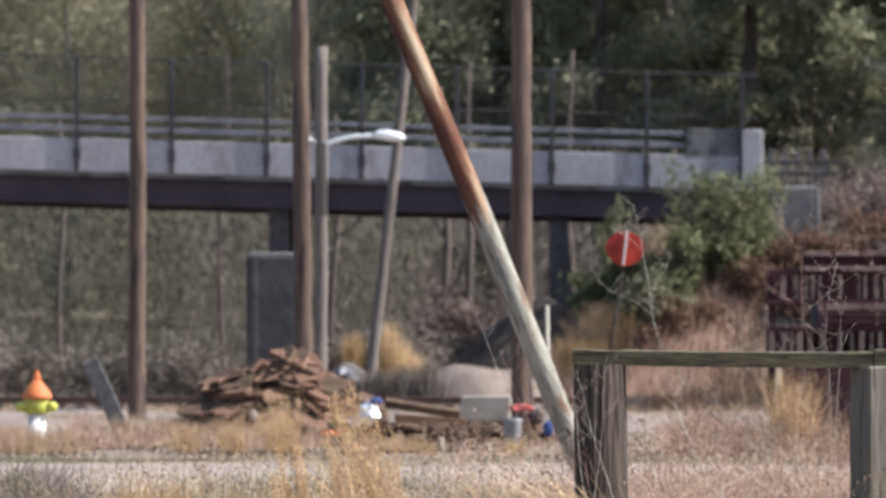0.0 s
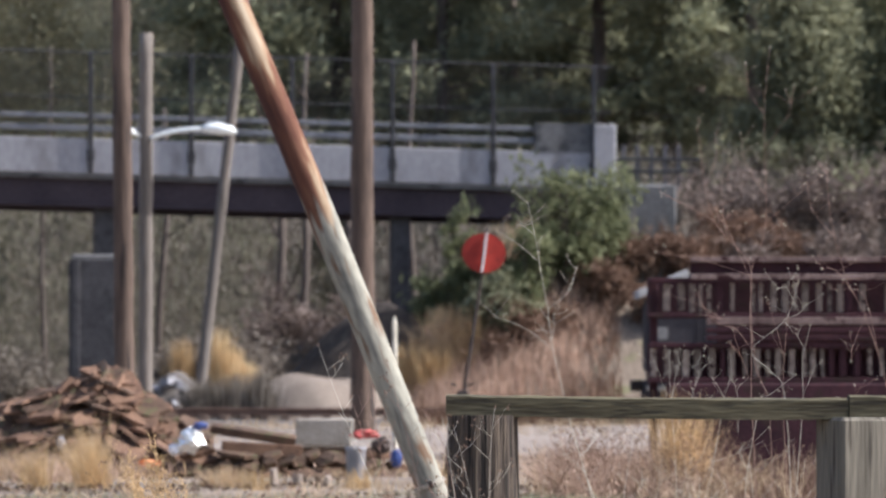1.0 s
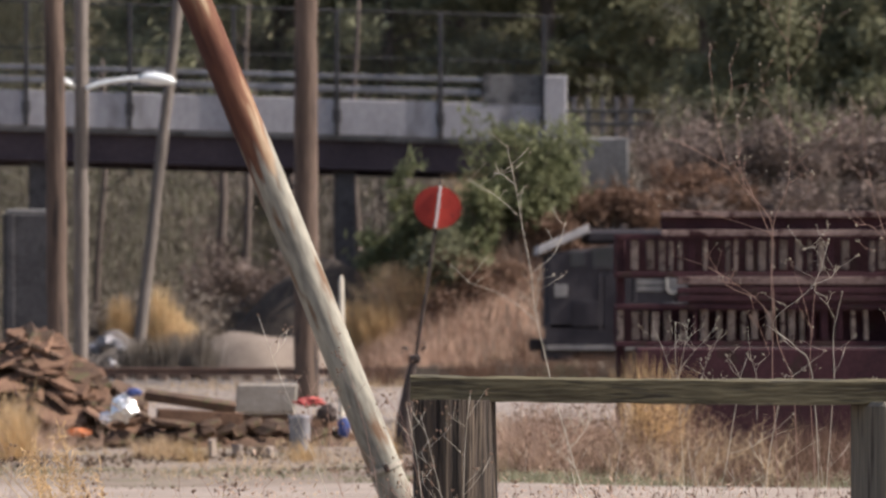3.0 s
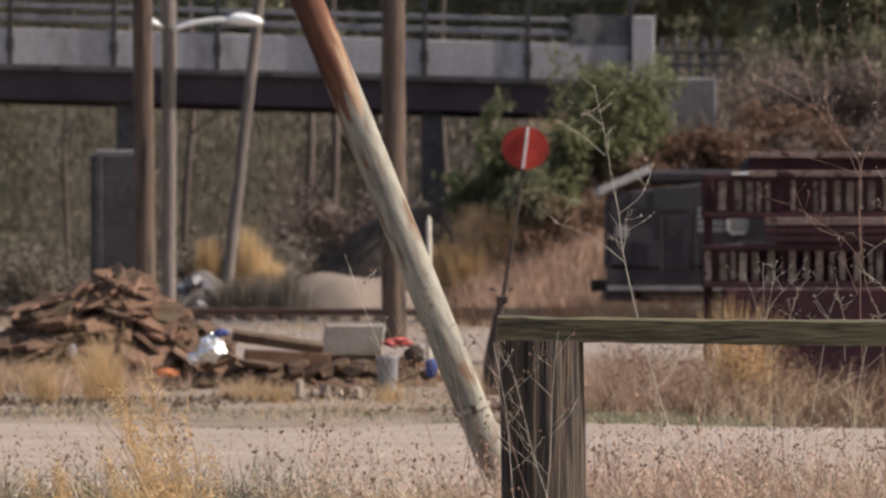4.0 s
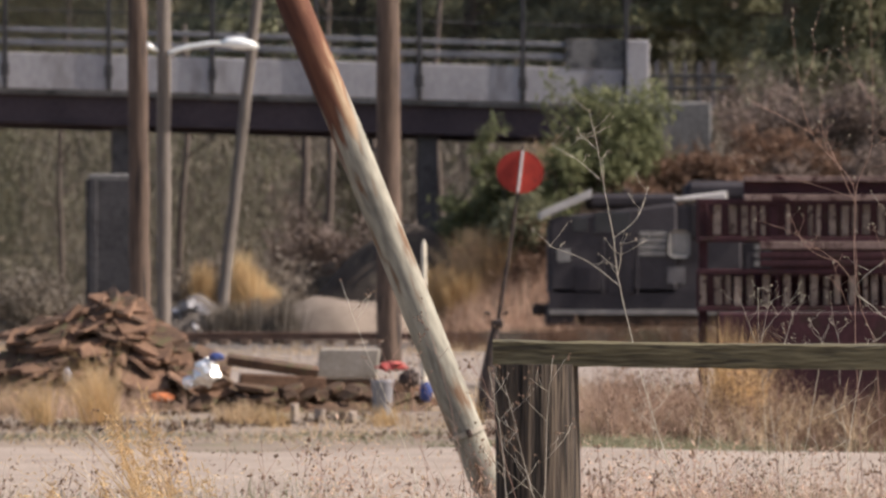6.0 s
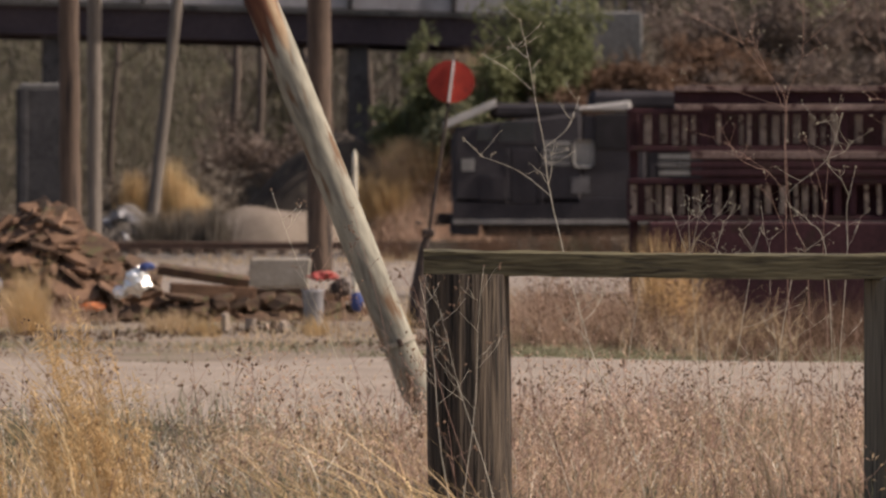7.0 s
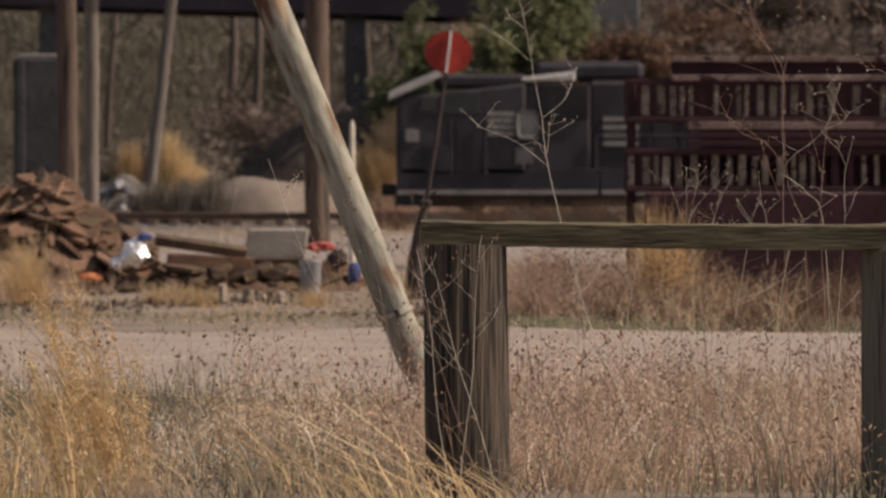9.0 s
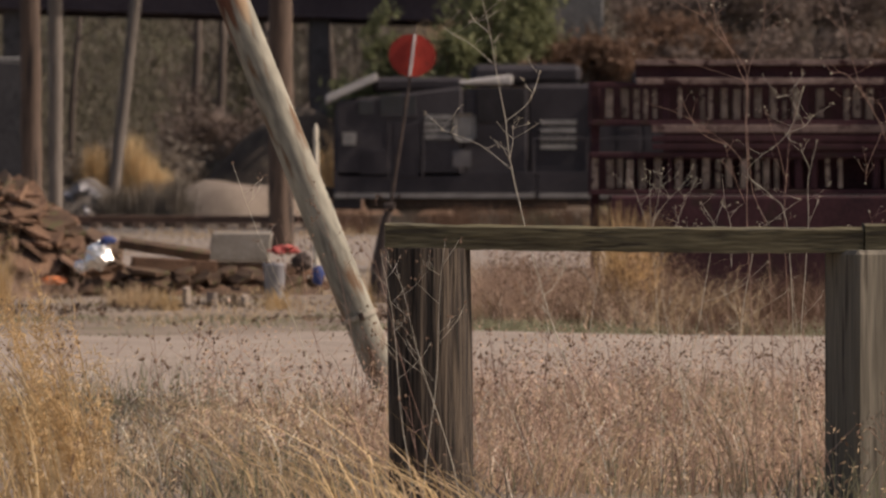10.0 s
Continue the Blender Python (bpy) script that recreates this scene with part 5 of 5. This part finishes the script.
def weed_stalk(x, y, reach, height, seed, twigs=7, r=0.0042, material=STEM, heads=PALESEED, bend=0.25, label="tall pale dry weed stalk with small seed heads", start=0.35, twig_len=0.32):
    """A bare winter stalk: one leaning stem, side twigs that fork, a seed head at every tip."""
    rng = random.Random(seed)
    w = thing("weed_stalk", (x, y, 0), label, "weed", "dry weed stalks by the fence")
    bm = fresh()
    n = 9
    pts = []
    for i in range(n + 1):
        s = i / n
        pts.append(Vector((reach * (s + bend * s * (1 - s)) + 0.008 * math.sin(s * 9 + seed), 0.05 * math.sin(seed + s * 2), height * s)))
    r *= 0.62
    tube(bm, pts, [r * (1 - 0.7 * i / n) for i in range(n + 1)], 6)
    verts, faces = [], []
    bead(verts, faces, pts[-1], 0.005)

    def twig(p, d, length, depth):
        k = [p]
        for i in range(3):
            d = (d + Vector((rng.uniform(-0.15, 0.15), rng.uniform(-0.1, 0.1), rng.uniform(0.0, 0.22)))).normalized()
            k.append(k[-1] + d * length / 3)
        tube(bm, k, [r * 0.40, r * 0.34, r * 0.28, r * 0.22], 5)
        for _ in range(rng.randint(1, 3)):
            e = k[-1] + Vector((rng.uniform(-0.02, 0.02), rng.uniform(-0.02, 0.02), rng.uniform(-0.01, 0.02)))
            bead(verts, faces, e, rng.uniform(0.003, 0.006))
        if depth:
            for i in range(rng.randint(0, 2)):
                q = k[rng.randint(1, 3)]
                twig(q, (d + Vector((rng.uniform(-0.9, 0.9), rng.uniform(-0.4, 0.4), rng.uniform(0, 0.5)))).normalized(), length * rng.uniform(0.35, 0.6), depth - 1)

    for i in range(twigs):
        s = start + (0.97 - start) * (i + rng.random()) / twigs
        j = min(int(s * n), n - 1)
        p = pts[j].lerp(pts[j + 1], s * n - j)
        sd = -1 if rng.random() < 0.5 else 1
        twig(p, Vector((sd * rng.uniform(0.5, 1.0), rng.uniform(-0.4, 0.4), rng.uniform(0.4, 1.0))).normalized(), twig_len * rng.uniform(0.5, 1.2) * (1.2 - 0.6 * s), 1)
    part("stem", bm, material, w, "", True)
    from_arrays("seed_mass", verts, faces, heads, w, kind="stuff")
    return w


K = 0.0022
YS = 25.026


def grown_stalk(y, r, material, limbs, label, seed):
    """A bare winter weed: each limb a bent stem through a few (x, z) places, thinning to its tip, with fine forked twigs and seed heads."""
    rng = random.Random(seed)
    x0 = limbs[0][0][0]
    w = thing("weed_stalk", (x0, y, 0), label, "weed", "dry weed stalks by the fence")
    bm = fresh()
    verts, faces = [], []
    for k, limb in enumerate(limbs):
        swing = rng.uniform(-0.12, 0.12)
        n = 7 * (len(limb) - 1)
        pts = []
        for i in range(n + 1):
            s = i / n * (len(limb) - 1)
            j = min(int(s), len(limb) - 2)
            a, b = limb[max(j - 1, 0)], limb[j]
            c, d = limb[j + 1], limb[min(j + 2, len(limb) - 1)]
            u = s - j
            q = [0.5 * (2 * b[m] + (c[m] - a[m]) * u + (2 * a[m] - 5 * b[m] + 4 * c[m] - d[m]) * u * u + (3 * b[m] - a[m] - 3 * c[m] + d[m]) * u ** 3) for m in (0, 1)]
            kink = 0.003 * noise.noise((q[0] * 30, q[1] * 30, seed))
            pts.append(Vector((q[0] - x0 + kink, swing * i / n if k else 0.0, q[1])))
        r0, r1 = (r * 0.44, r * 0.18) if k == 0 else (r * 0.26, r * 0.14)
        tube(bm, pts, [r0 + (r1 - r0) * i / n for i in range(n + 1)], 6)
        for t in range(rng.randint(3, 6)):
            p = pts[rng.randint(int(n * 0.45), n)]
            d = Vector((rng.uniform(-1, 1), rng.uniform(-0.4, 0.4), rng.uniform(0.1, 1.0))).normalized() * rng.uniform(0.025, 0.13)
            e = p + d + Vector((0, 0, rng.uniform(0, 0.02)))
            tube(bm, [p, p + d * 0.55, e], [r * 0.16, r * 0.14, r * 0.11], 4)
            for _ in range(rng.randint(1, 3)):
                bead(verts, faces, e + Vector((rng.uniform(-0.014, 0.014), 0, rng.uniform(-0.01, 0.014))), rng.uniform(0.002, 0.004))
        bead(verts, faces, pts[-1], 0.005)
    part("stem", bm, material, w, "", True)
    from_arrays("seed_mass", verts, faces, PALESEED, w, kind="stuff")
    return w


TALL, FINE = "tall branching pale dry weed behind the fence rail", "tall branching reddish dry weed behind the fence rail"
# the tall single stalk behind the rail, then the branching ones beside it
grown_stalk(26.05, 0.0054, STEM, (((1.334, -0.074), (1.237, 0.346), (1.085, 0.694), (0.976, 1.066), (0.899, 1.392), (0.876, 1.577), (0.841, 1.763), (0.809, 1.949), (0.776, 2.1)),
    ((0.899, 1.38), (0.771, 1.48), (0.613, 1.543)),
    ((0.823, 1.815), (0.73, 1.898), (0.623, 1.963)),
    ((0.876, 1.577), (0.971, 1.657), (1.02, 1.782)),
    ((0.804, 1.945), (0.762, 1.982), (0.73, 1.991)),
    ((0.892, 1.415), (0.906, 1.496), (0.904, 1.554)),
    ((1.032, 0.857), (1.085, 0.908), (1.125, 0.973)),
    ((1.12, 0.601), (1.051, 0.787), (0.958, 0.869))), TALL, 21)
grown_stalk(26.05, 0.0044, REDSTEM, (((1.924, -0.074), (1.893, 0.694), (1.87, 1.159), (1.872, 1.368), (1.865, 1.577), (1.872, 1.74), (1.831, 1.845), (1.691, 2.007), (1.637, 2.228), (1.609, 2.473)),
    ((1.872, 1.38), (1.8, 1.475), (1.621, 1.596), (1.465, 1.652)),
    ((1.872, 1.74), (1.623, 1.819), (1.404, 1.856)),
    ((1.819, 1.856), (1.754, 1.949), (1.73, 2.089), (1.73, 2.228)),
    ((1.861, 1.241), (1.819, 1.345), (1.775, 1.475)),
    ((1.691, 2.007), (1.563, 2.077), (1.423, 2.147)),
    ((1.644, 2.182), (1.702, 2.321), (1.698, 2.438)),
    ((1.796, 1.48), (1.679, 1.531), (1.598, 1.67))), FINE, 22)
grown_stalk(26.05, 0.004, STEM, (((2.052, -0.074), (2.064, 0.601), (2.033, 1.159), (1.963, 1.275), (1.875, 1.378), (2.04, 1.531), (2.099, 1.703)),
    ((2.075, 1.624), (2.04, 1.682), (1.994, 1.675)),
    ((2.04, 1.531), (2.11, 1.559), (2.145, 1.601))), TALL, 23)
grown_stalk(26.05, 0.0042, REDSTEM, (((1.987, -0.074), (1.973, 0.648), (1.954, 1.113), (1.889, 1.322), (1.87, 1.74), (1.935, 1.949), (1.942, 2.228), (1.935, 2.531), (1.963, 2.857)),
    ((1.94, 1.868), (2.005, 1.891), (2.033, 1.984)),
    ((1.94, 2.135), (1.842, 2.298), (1.819, 2.438)),
    ((1.935, 2.368), (2.052, 2.531), (2.075, 2.671)),
    ((1.87, 1.717), (1.8, 1.868), (1.716, 2.054)),
    ((1.935, 2.531), (1.865, 2.647), (1.847, 2.787)),
    ((1.935, 1.996), (2.099, 2.135), (2.215, 2.228))), FINE, 24)
grown_stalk(26.05, 0.0036, STEM, (((2.099, -0.074), (2.087, 0.555), (2.122, 1.113), (2.122, 1.322), (2.159, 1.498)),
    ((2.129, 1.38), (2.099, 1.438), (2.085, 1.48))), TALL, 25)
grown_stalk(26.05, 0.0034, REDSTEM, (((2.075, -0.074), (2.047, 0.694), (2.024, 1.113), (2.033, 1.345), (2.052, 1.543), (2.103, 1.717)),
    ((2.036, 1.322), (1.994, 1.48), (1.94, 1.636))), FINE, 26)
grown_stalk(26.05, 0.0036, STEM, (((1.889, -0.074), (1.837, 0.601), (1.912, 1.113), (1.959, 1.155), (2.089, 1.257)),
    ((1.807, 0.973), (1.803, 1.159), (1.782, 1.224))), TALL, 27)
grown_stalk(26.05, 0.0032, STEM, (((1.516, -0.074), (1.516, 0.462), (1.493, 0.927), (1.474, 1.159), (1.47, 1.368)),
    ((1.476, 1.113), (1.504, 1.275), (1.521, 1.382)),
    ((1.493, 0.997), (1.551, 1.066), (1.66, 1.101)),
    ((1.481, 1.171), (1.539, 1.248), (1.637, 1.35)),
    ((1.493, 1.066), (1.423, 1.252), (1.395, 1.322)),
    ((1.497, 0.973), (1.586, 1.159), (1.619, 1.271))), TALL, 28)
grown_stalk(26.05, 0.0034, STEM, (((1.621, -0.074), (1.614, 0.462), (1.679, 0.787), (1.726, 1.09), (1.73, 1.159), (1.679, 1.241)),
    ((1.691, 0.834), (1.819, 0.88), (1.959, 0.997)),
    ((1.644, 0.601), (1.796, 0.718), (2.052, 0.88))), TALL, 29)
grown_stalk(26.05, 0.0042, REDSTEM, (((2.67, -0.074), (2.612, 0.694), (2.542, 1.159), (2.437, 1.519), (2.332, 1.74), (2.262, 2.019), (2.238, 2.298)),
    ((2.495, 1.345), (2.425, 1.647), (2.297, 1.67)),
    ((2.425, 1.531), (2.367, 1.392), (2.355, 1.322)),
    ((2.39, 1.624), (2.285, 1.763), (2.21, 1.773)),
    ((2.285, 1.926), (2.168, 2.066), (2.145, 2.228)),
    ((2.542, 1.159), (2.658, 1.392), (2.752, 1.647)),
    ((2.612, 0.787), (2.425, 1.066), (2.378, 1.206))), FINE, 30)
grown_stalk(26.05, 0.0034, STEM, (((2.857, -0.074), (2.845, 0.694), (2.798, 1.206), (2.833, 1.531), (2.892, 1.81)),
    ((2.803, 1.183), (2.728, 1.322), (2.658, 1.368)),
    ((2.829, 1.508), (2.752, 1.647), (2.728, 1.74)),
    ((2.845, 0.834), (2.962, 1.066), (3.055, 1.206))), TALL, 31)
grown_stalk(26.05, 0.0034, REDSTEM, (((1.4, -0.074), (1.418, 0.322), (1.423, 0.601), (1.446, 0.787)),
    ((1.418, 0.462), (1.493, 0.601), (1.516, 0.694)),
    ((1.421, 0.578), (1.376, 0.694), (1.353, 0.741))), FINE, 32)
# thin dark-headed stalks that lean across the pipe and the post
for i, (u, reach, v, dy) in enumerate(((900, -230, 465, 1.5), (870, -80, 560, 2.0), (1090, -130, 640, -0.5), (1060, -160, 560, -0.6), (1000, -60, 620, -0.7), (960, -130, 500, 2.4), (1010, 40, 600, -0.8), (940, -200, 580, 1.2))):
    weed_stalk(K * (u - 784), YS + dy, K * reach, 1.35 + K * (490 - v), 60 + i, twigs=6, r=0.003, material=REDSTEM if i % 2 else STEM, heads=SEED, start=0.5, twig_len=0.2, bend=-0.1, label="thin dry weed stalk with dark seed heads")
rng = random.Random(77)
for i in range(34):
    u = rng.uniform(1080, 1980)
    weed_stalk(K * (u - 784), YS + rng.uniform(0.3, 5.0), K * rng.uniform(-120, 120), rng.uniform(0.5, 0.95), 100 + i, twigs=6, r=rng.choice((0.0025, 0.003, 0.0038)), material=REDSTEM if rng.random() < 0.65 else STEM, heads=SEED, start=0.4, twig_len=0.2,
               label="thin reddish dry weed stalk beyond the fence")


def seed_weeds(n, x0, x1, y0, y1, seed):
    """Fine stems topped with dark seed clusters, too many to count."""
    rng = random.Random(seed)
    bm_pts, verts, faces, sv, sf = [], [], [], [], []
    for i in range(n):
        x, y = rng.uniform(x0, x1), rng.uniform(y0, y1)
        h = rng.uniform(0.25, 0.72)
        lx = rng.uniform(-0.16, 0.16)
        stems = [((x, y, 0), (x + lx, y, h))]
        for k in range(rng.randint(2, 5)):
            s = rng.uniform(0.5, 0.95)
            stems.append(((x + lx * s, y, h * s), (x + lx * s + rng.uniform(-0.12, 0.12), y + rng.uniform(-0.05, 0.05), h * s + rng.uniform(0.04, 0.14))))
        for a, b in stems:
            m = len(verts)
            t = 0.0016
            verts.extend([(a[0] - t, a[1], a[2]), (a[0] + t, a[1], a[2]), (b[0] + t * 0.6, b[1], b[2]), (b[0] - t * 0.6, b[1], b[2])])
            faces.append((m, m + 1, m + 2, m + 3))
            for _ in range(rng.randint(1, 3)):
                bead(sv, sf, (b[0] + rng.uniform(-0.015, 0.015), b[1], b[2] + rng.uniform(-0.015, 0.01)), rng.uniform(0.004, 0.009))
    w = thing("seed_weeds", (0, 0, 0), "fine dry weeds dotted with dark seed heads", "weeds", kind="stuff")
    from_arrays("stem_mass", verts, faces, REDSTEM, w, kind="stuff")
    from_arrays("seed_mass", sv, sf, SEED, w, kind="stuff")


seed_weeds(120, -3.6, 4.6, 24.0, 37.0, 9)
# plumes of golden grass that lean over the near field
for i, (u, dy, h, b, n) in enumerate(((345, 1.5, 1.0, -0.42, 40), (355, 1.0, 0.85, -0.55, 26), (-20, 0.2, 0.5, 0.25, 26), (130, -0.4, 0.55, 0.1, 18), (200, -0.2, 0.5, -0.1, 18), (900, -0.5, 0.62, -0.6, 14), (1010, -0.9, 0.55, -0.7, 16), (760, 0.5, 0.5, -0.6, 14), (70, -0.9, 0.5, -0.2, 20), (-120, 0.0, 0.5, 0.1, 30), (-260, 0.3, 0.5, 0.3, 90), (-330, 0.2, 0.5, 0.1, 90))):
    tuft(K * (u - 784), YS + dy, n, 0.26, h, GOLD, "plume of golden dry grass leaning in the wind", 500 + i, width=0.0062, bias=b, lean=0.22, name="grass_plume")


def feather_plume(x, y, reach, height, seed, stems=9):
    """A clump of tall stems, bowed over to one side, each feathered with fine golden awns."""
    rng = random.Random(seed)
    np.random.seed(seed)
    w = thing("feather_grass", (x, y, 0), "tall feathery golden grass plume bowed by the wind", "grass", "feathery grass plumes")
    bm = fresh()
    cs = []
    for k in range(stems):
        r, h = reach * rng.uniform(0.3, 1.05), height * rng.uniform(0.5, 1.0)
        b = Vector((rng.gauss(0, 0.09), rng.gauss(0, 0.08), 0))
        bow = rng.uniform(0.05, 0.14)
        pts = [b + Vector((r * s ** 1.5, 0, h * (s - bow * s ** 4))) for s in [i / 12 for i in range(13)]]
        tube(bm, pts, [0.0030 * (1 - 0.7 * i / 12) for i in range(13)], 5)
        for q in pts[4:]:
            cs.append(np.random.normal(size=(15, 3)) * (0.016, 0.02, 0.03) + np.array(q))
    part("stem_fan", bm, GOLD, w, "", True)
    leaf_mesh("awns", np.concatenate(cs), 0.026, 0.09, GOLD, w, droop=-0.5, kind="stuff", label="fine golden awns")
    return w


feather_plume(K * (362 - 784), YS + 1.3, K * -125, 1.10, 601, 10)
feather_plume(K * (392 - 784), YS + 1.0, K * -95, 0.72, 602, 8)
feather_plume(K * (335 - 784), YS + 0.7, K * -60, 0.66, 603, 8)
feather_plume(K * (150 - 784), YS + 0.6, K * -40, 0.62, 604, 8)
# golden stems that arch away from the thick post
for i, (u, dy, h, b, n) in enumerate(((885, -0.5, 0.80, -1.15, 6), (960, -0.7, 0.72, -1.2, 6), (1040, -0.9, 0.5, -1.3, 8), (1090, -1.0, 0.42, -1.2, 8), (700, 0.2, 0.66, -1.0, 5), (345, 1.2, 0.9, -0.35, 16), (320, 1.0, 0.8, -0.5, 12), (270, 0.4, 0.7, -0.4, 10))):
    tuft(K * (u - 784), YS + dy, n, 0.22, h, PALEGOLD, "long golden grass stems arching in the wind", 580 + i, width=0.010, bias=b, lean=0.18, name="arching_grass")
# long arching stems
for i, (u, dy, h, b) in enumerate(((760, -0.6, 0.62, -0.9), (560, -0.4, 0.5, -1.0), (650, 0.8, 0.6, -0.8), (980, -0.7, 0.66, -0.9), (1080, -0.8, 0.45, -1.1), (880, -0.9, 0.42, -1.2), (1420, 0.9, 0.62, 0.5), (1600, 0.7, 0.7, -0.5), (1250, 0.6, 0.5, 0.7), (420, -0.3, 0.4, 0.8))):
    tuft(K * (u - 784), YS + dy, 7, 0.2, h, STRAW, "long pale grass stems arching over the weeds", 560 + i, width=0.009, bias=b, lean=0.25, name="arching_grass")

# ---- shrubs on the bank ----
def shrub(x, y, h, spread, leaves, label, seed, n=5200, bark=BARK, size=0.11, aspect=0.3, name="shrub"):
    """Several stems from one root with clumped leaves and gaps."""
    rng = random.Random(seed)
    np.random.seed(seed)
    t = thing(name, (x, y, ground_z(x, y) - 0.05), label, "shrub", "shrubs on the bank")
    bm = fresh()
    cs = []
    stems = 9
    for k in range(stems):
        a = rng.uniform(0, math.tau)
        e = Vector((math.cos(a) * spread * rng.uniform(0.2, 1), math.sin(a) * spread * rng.uniform(0.2, 1), h * rng.uniform(0.55, 1.0)))
        tube(bm, [(0, 0, 0), e * 0.5 + Vector((0, 0, 0.1)), e], [0.05, 0.03, 0.01], 5)
        for j in range(6):
            q = e * rng.uniform(0.35, 1.02) + Vector((rng.gauss(0, 0.3), rng.gauss(0, 0.3), rng.gauss(0, 0.25))) * spread * 0.45
            cs.append(np.random.normal(size=(n // (stems * 6), 3)) * rng.uniform(0.14, 0.26) * spread * np.array([1, 1, 0.7]) + np.array(q))
    part("stem_fan", bm, bark, t)
    leaf_mesh("leaves", np.concatenate(cs), size, aspect, leaves, t)
    return t


def on(u, w):
    return (u - 784) * w / 1568, w * 7.15


GREENPINE, RUSSET = "bushy young green pine on the bank before the bridge", "russet-leaved shrub on the bank"
TAN = "tan dry brush on the bank"
# dark-twigged shrubs added to stand in for the shadowed undergrowth
SHADY = "dark bare shrub added as shade under the bridge"
BARE, OLIVE = "bare brown shrub on the bank", "low dull brown shrub under the bridge"
for i, (u, w, h, s, m, lab) in enumerate((
        (1135, 23.2, 4.0, 1.15, PINELIGHT, GREENPINE), (1062, 23.1, 3.1, 0.95, PINELIGHT, GREENPINE), (1205, 23.4, 2.9, 1.1, PINELIGHT, GREENPINE), (965, 23.2, 4.1, 0.85, PINELIGHT, GREENPINE), (905, 23.3, 3.4, 0.8, PINELIGHT, GREENPINE), (1010, 23.0, 2.2, 0.9, PINE, GREENPINE),
        (1000, 23.0, 0.9, 1.1, LITTER, RUSSET), (1075, 23.0, 1.2, 1.1, LITTER, RUSSET), (930, 23.3, 0.9, 0.9, PINKSTRAW, TAN),
        (1290, 23.4, 1.1, 1.1, LITTER, RUSSET), (1370, 23.4, 1.1, 1.2, LITTER, RUSSET), (1230, 23.2, 1.0, 1.0, LITTER, RUSSET), (1320, 23.1, 0.8, 1.0, LITTER, RUSSET), (1430, 23.5, 1.3, 1.2, LITTER, RUSSET),
        (1470, 23.4, 1.0, 1.1, DARKTWIGS, BARE), (1540, 23.4, 1.1, 1.1, LITTER, RUSSET), (1610, 23.4, 1.1, 1.2, DARKTWIGS, BARE), (1690, 23.4, 1.0, 1.2, DARKTWIGS, BARE), (1770, 23.4, 1.1, 1.2, DARKTWIGS, BARE), (1850, 23.4, 1.1, 1.2, LITTER, RUSSET), (1930, 23.4, 1.1, 1.2, DARKTWIGS, BARE), (2010, 23.4, 1.1, 1.2, DARKTWIGS, BARE), (1510, 23.9, 1.8, 1.6, DARKTWIGS, BARE), (1630, 23.9, 1.8, 1.6, DARKTWIGS, BARE), (1440, 24.6, 2.2, 1.6, DARKTWIGS, BARE), (1760, 24.0, 2.0, 1.8, DARKTWIGS, BARE), (1900, 24.0, 2.0, 1.8, DARKTWIGS, BARE), (2040, 24.0, 2.0, 1.8, DARKTWIGS, BARE),
        
        (800, 23.2, 1.6, 1.1, TWIGS, "bare brown shrub under the bridge"), (740, 23.4, 1.3, 1.1, TWIGS, "bare brown shrub under the bridge"), (850, 23.4, 1.9, 1.1, LITTER, RUSSET), (830, 24.4, 2.2, 1.4, TWIGS, "bare brown shrub under the bridge"), (700, 24.8, 2.0, 1.6, TWIGS, "bare brown shrub under the bridge"), (560, 25.5, 2.4, 1.8, TWIGS, "bare brown shrub under the bridge"), (650, 26.2, 4.6, 1.5, DARKTWIGS, SHADY), (705, 26.0, 3.6, 1.2, DARKTWIGS, SHADY), (600, 26.6, 3.4, 1.2, DARKTWIGS, SHADY), (150, 25.5, 1.8, 2.0, LOWTWIGS, OLIVE), (20, 25.8, 1.6, 2.0, LOWTWIGS, OLIVE), (-140, 25.8, 1.8, 2.0, LOWTWIGS, OLIVE), (-300, 25.8, 2.6, 2.0, TWIGS, "bare brown shrub under the bridge"), (420, 25.6, 2.2, 1.6, TWIGS, "bare brown shrub under the bridge"), (1160, 8.6, 0.42, 0.3, LITTER, "low russet weed by the rack"))):
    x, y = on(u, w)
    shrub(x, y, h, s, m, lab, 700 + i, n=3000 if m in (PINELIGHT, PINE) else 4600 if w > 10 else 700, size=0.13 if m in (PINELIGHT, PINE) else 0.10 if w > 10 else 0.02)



# ---- movement ----
def motions():
    x0, speed = ENGINE.location.x, 0.649
    y, z = ENGINE.location.y, ENGINE.location.z
    walk(ENGINE, [(t, pose(x0 - speed * t, y, z)) for t in (0.0, 2.5, 5.0, 7.5, 10.0)])
    for w in WHEELS:
        p = w.location.copy()
        walk(w, [(i * 0.5, pose(p.x, p.y, p.z, 0, -math.degrees(speed * i * 0.5 / 0.46), 0)) for i in range(21)])


motions()
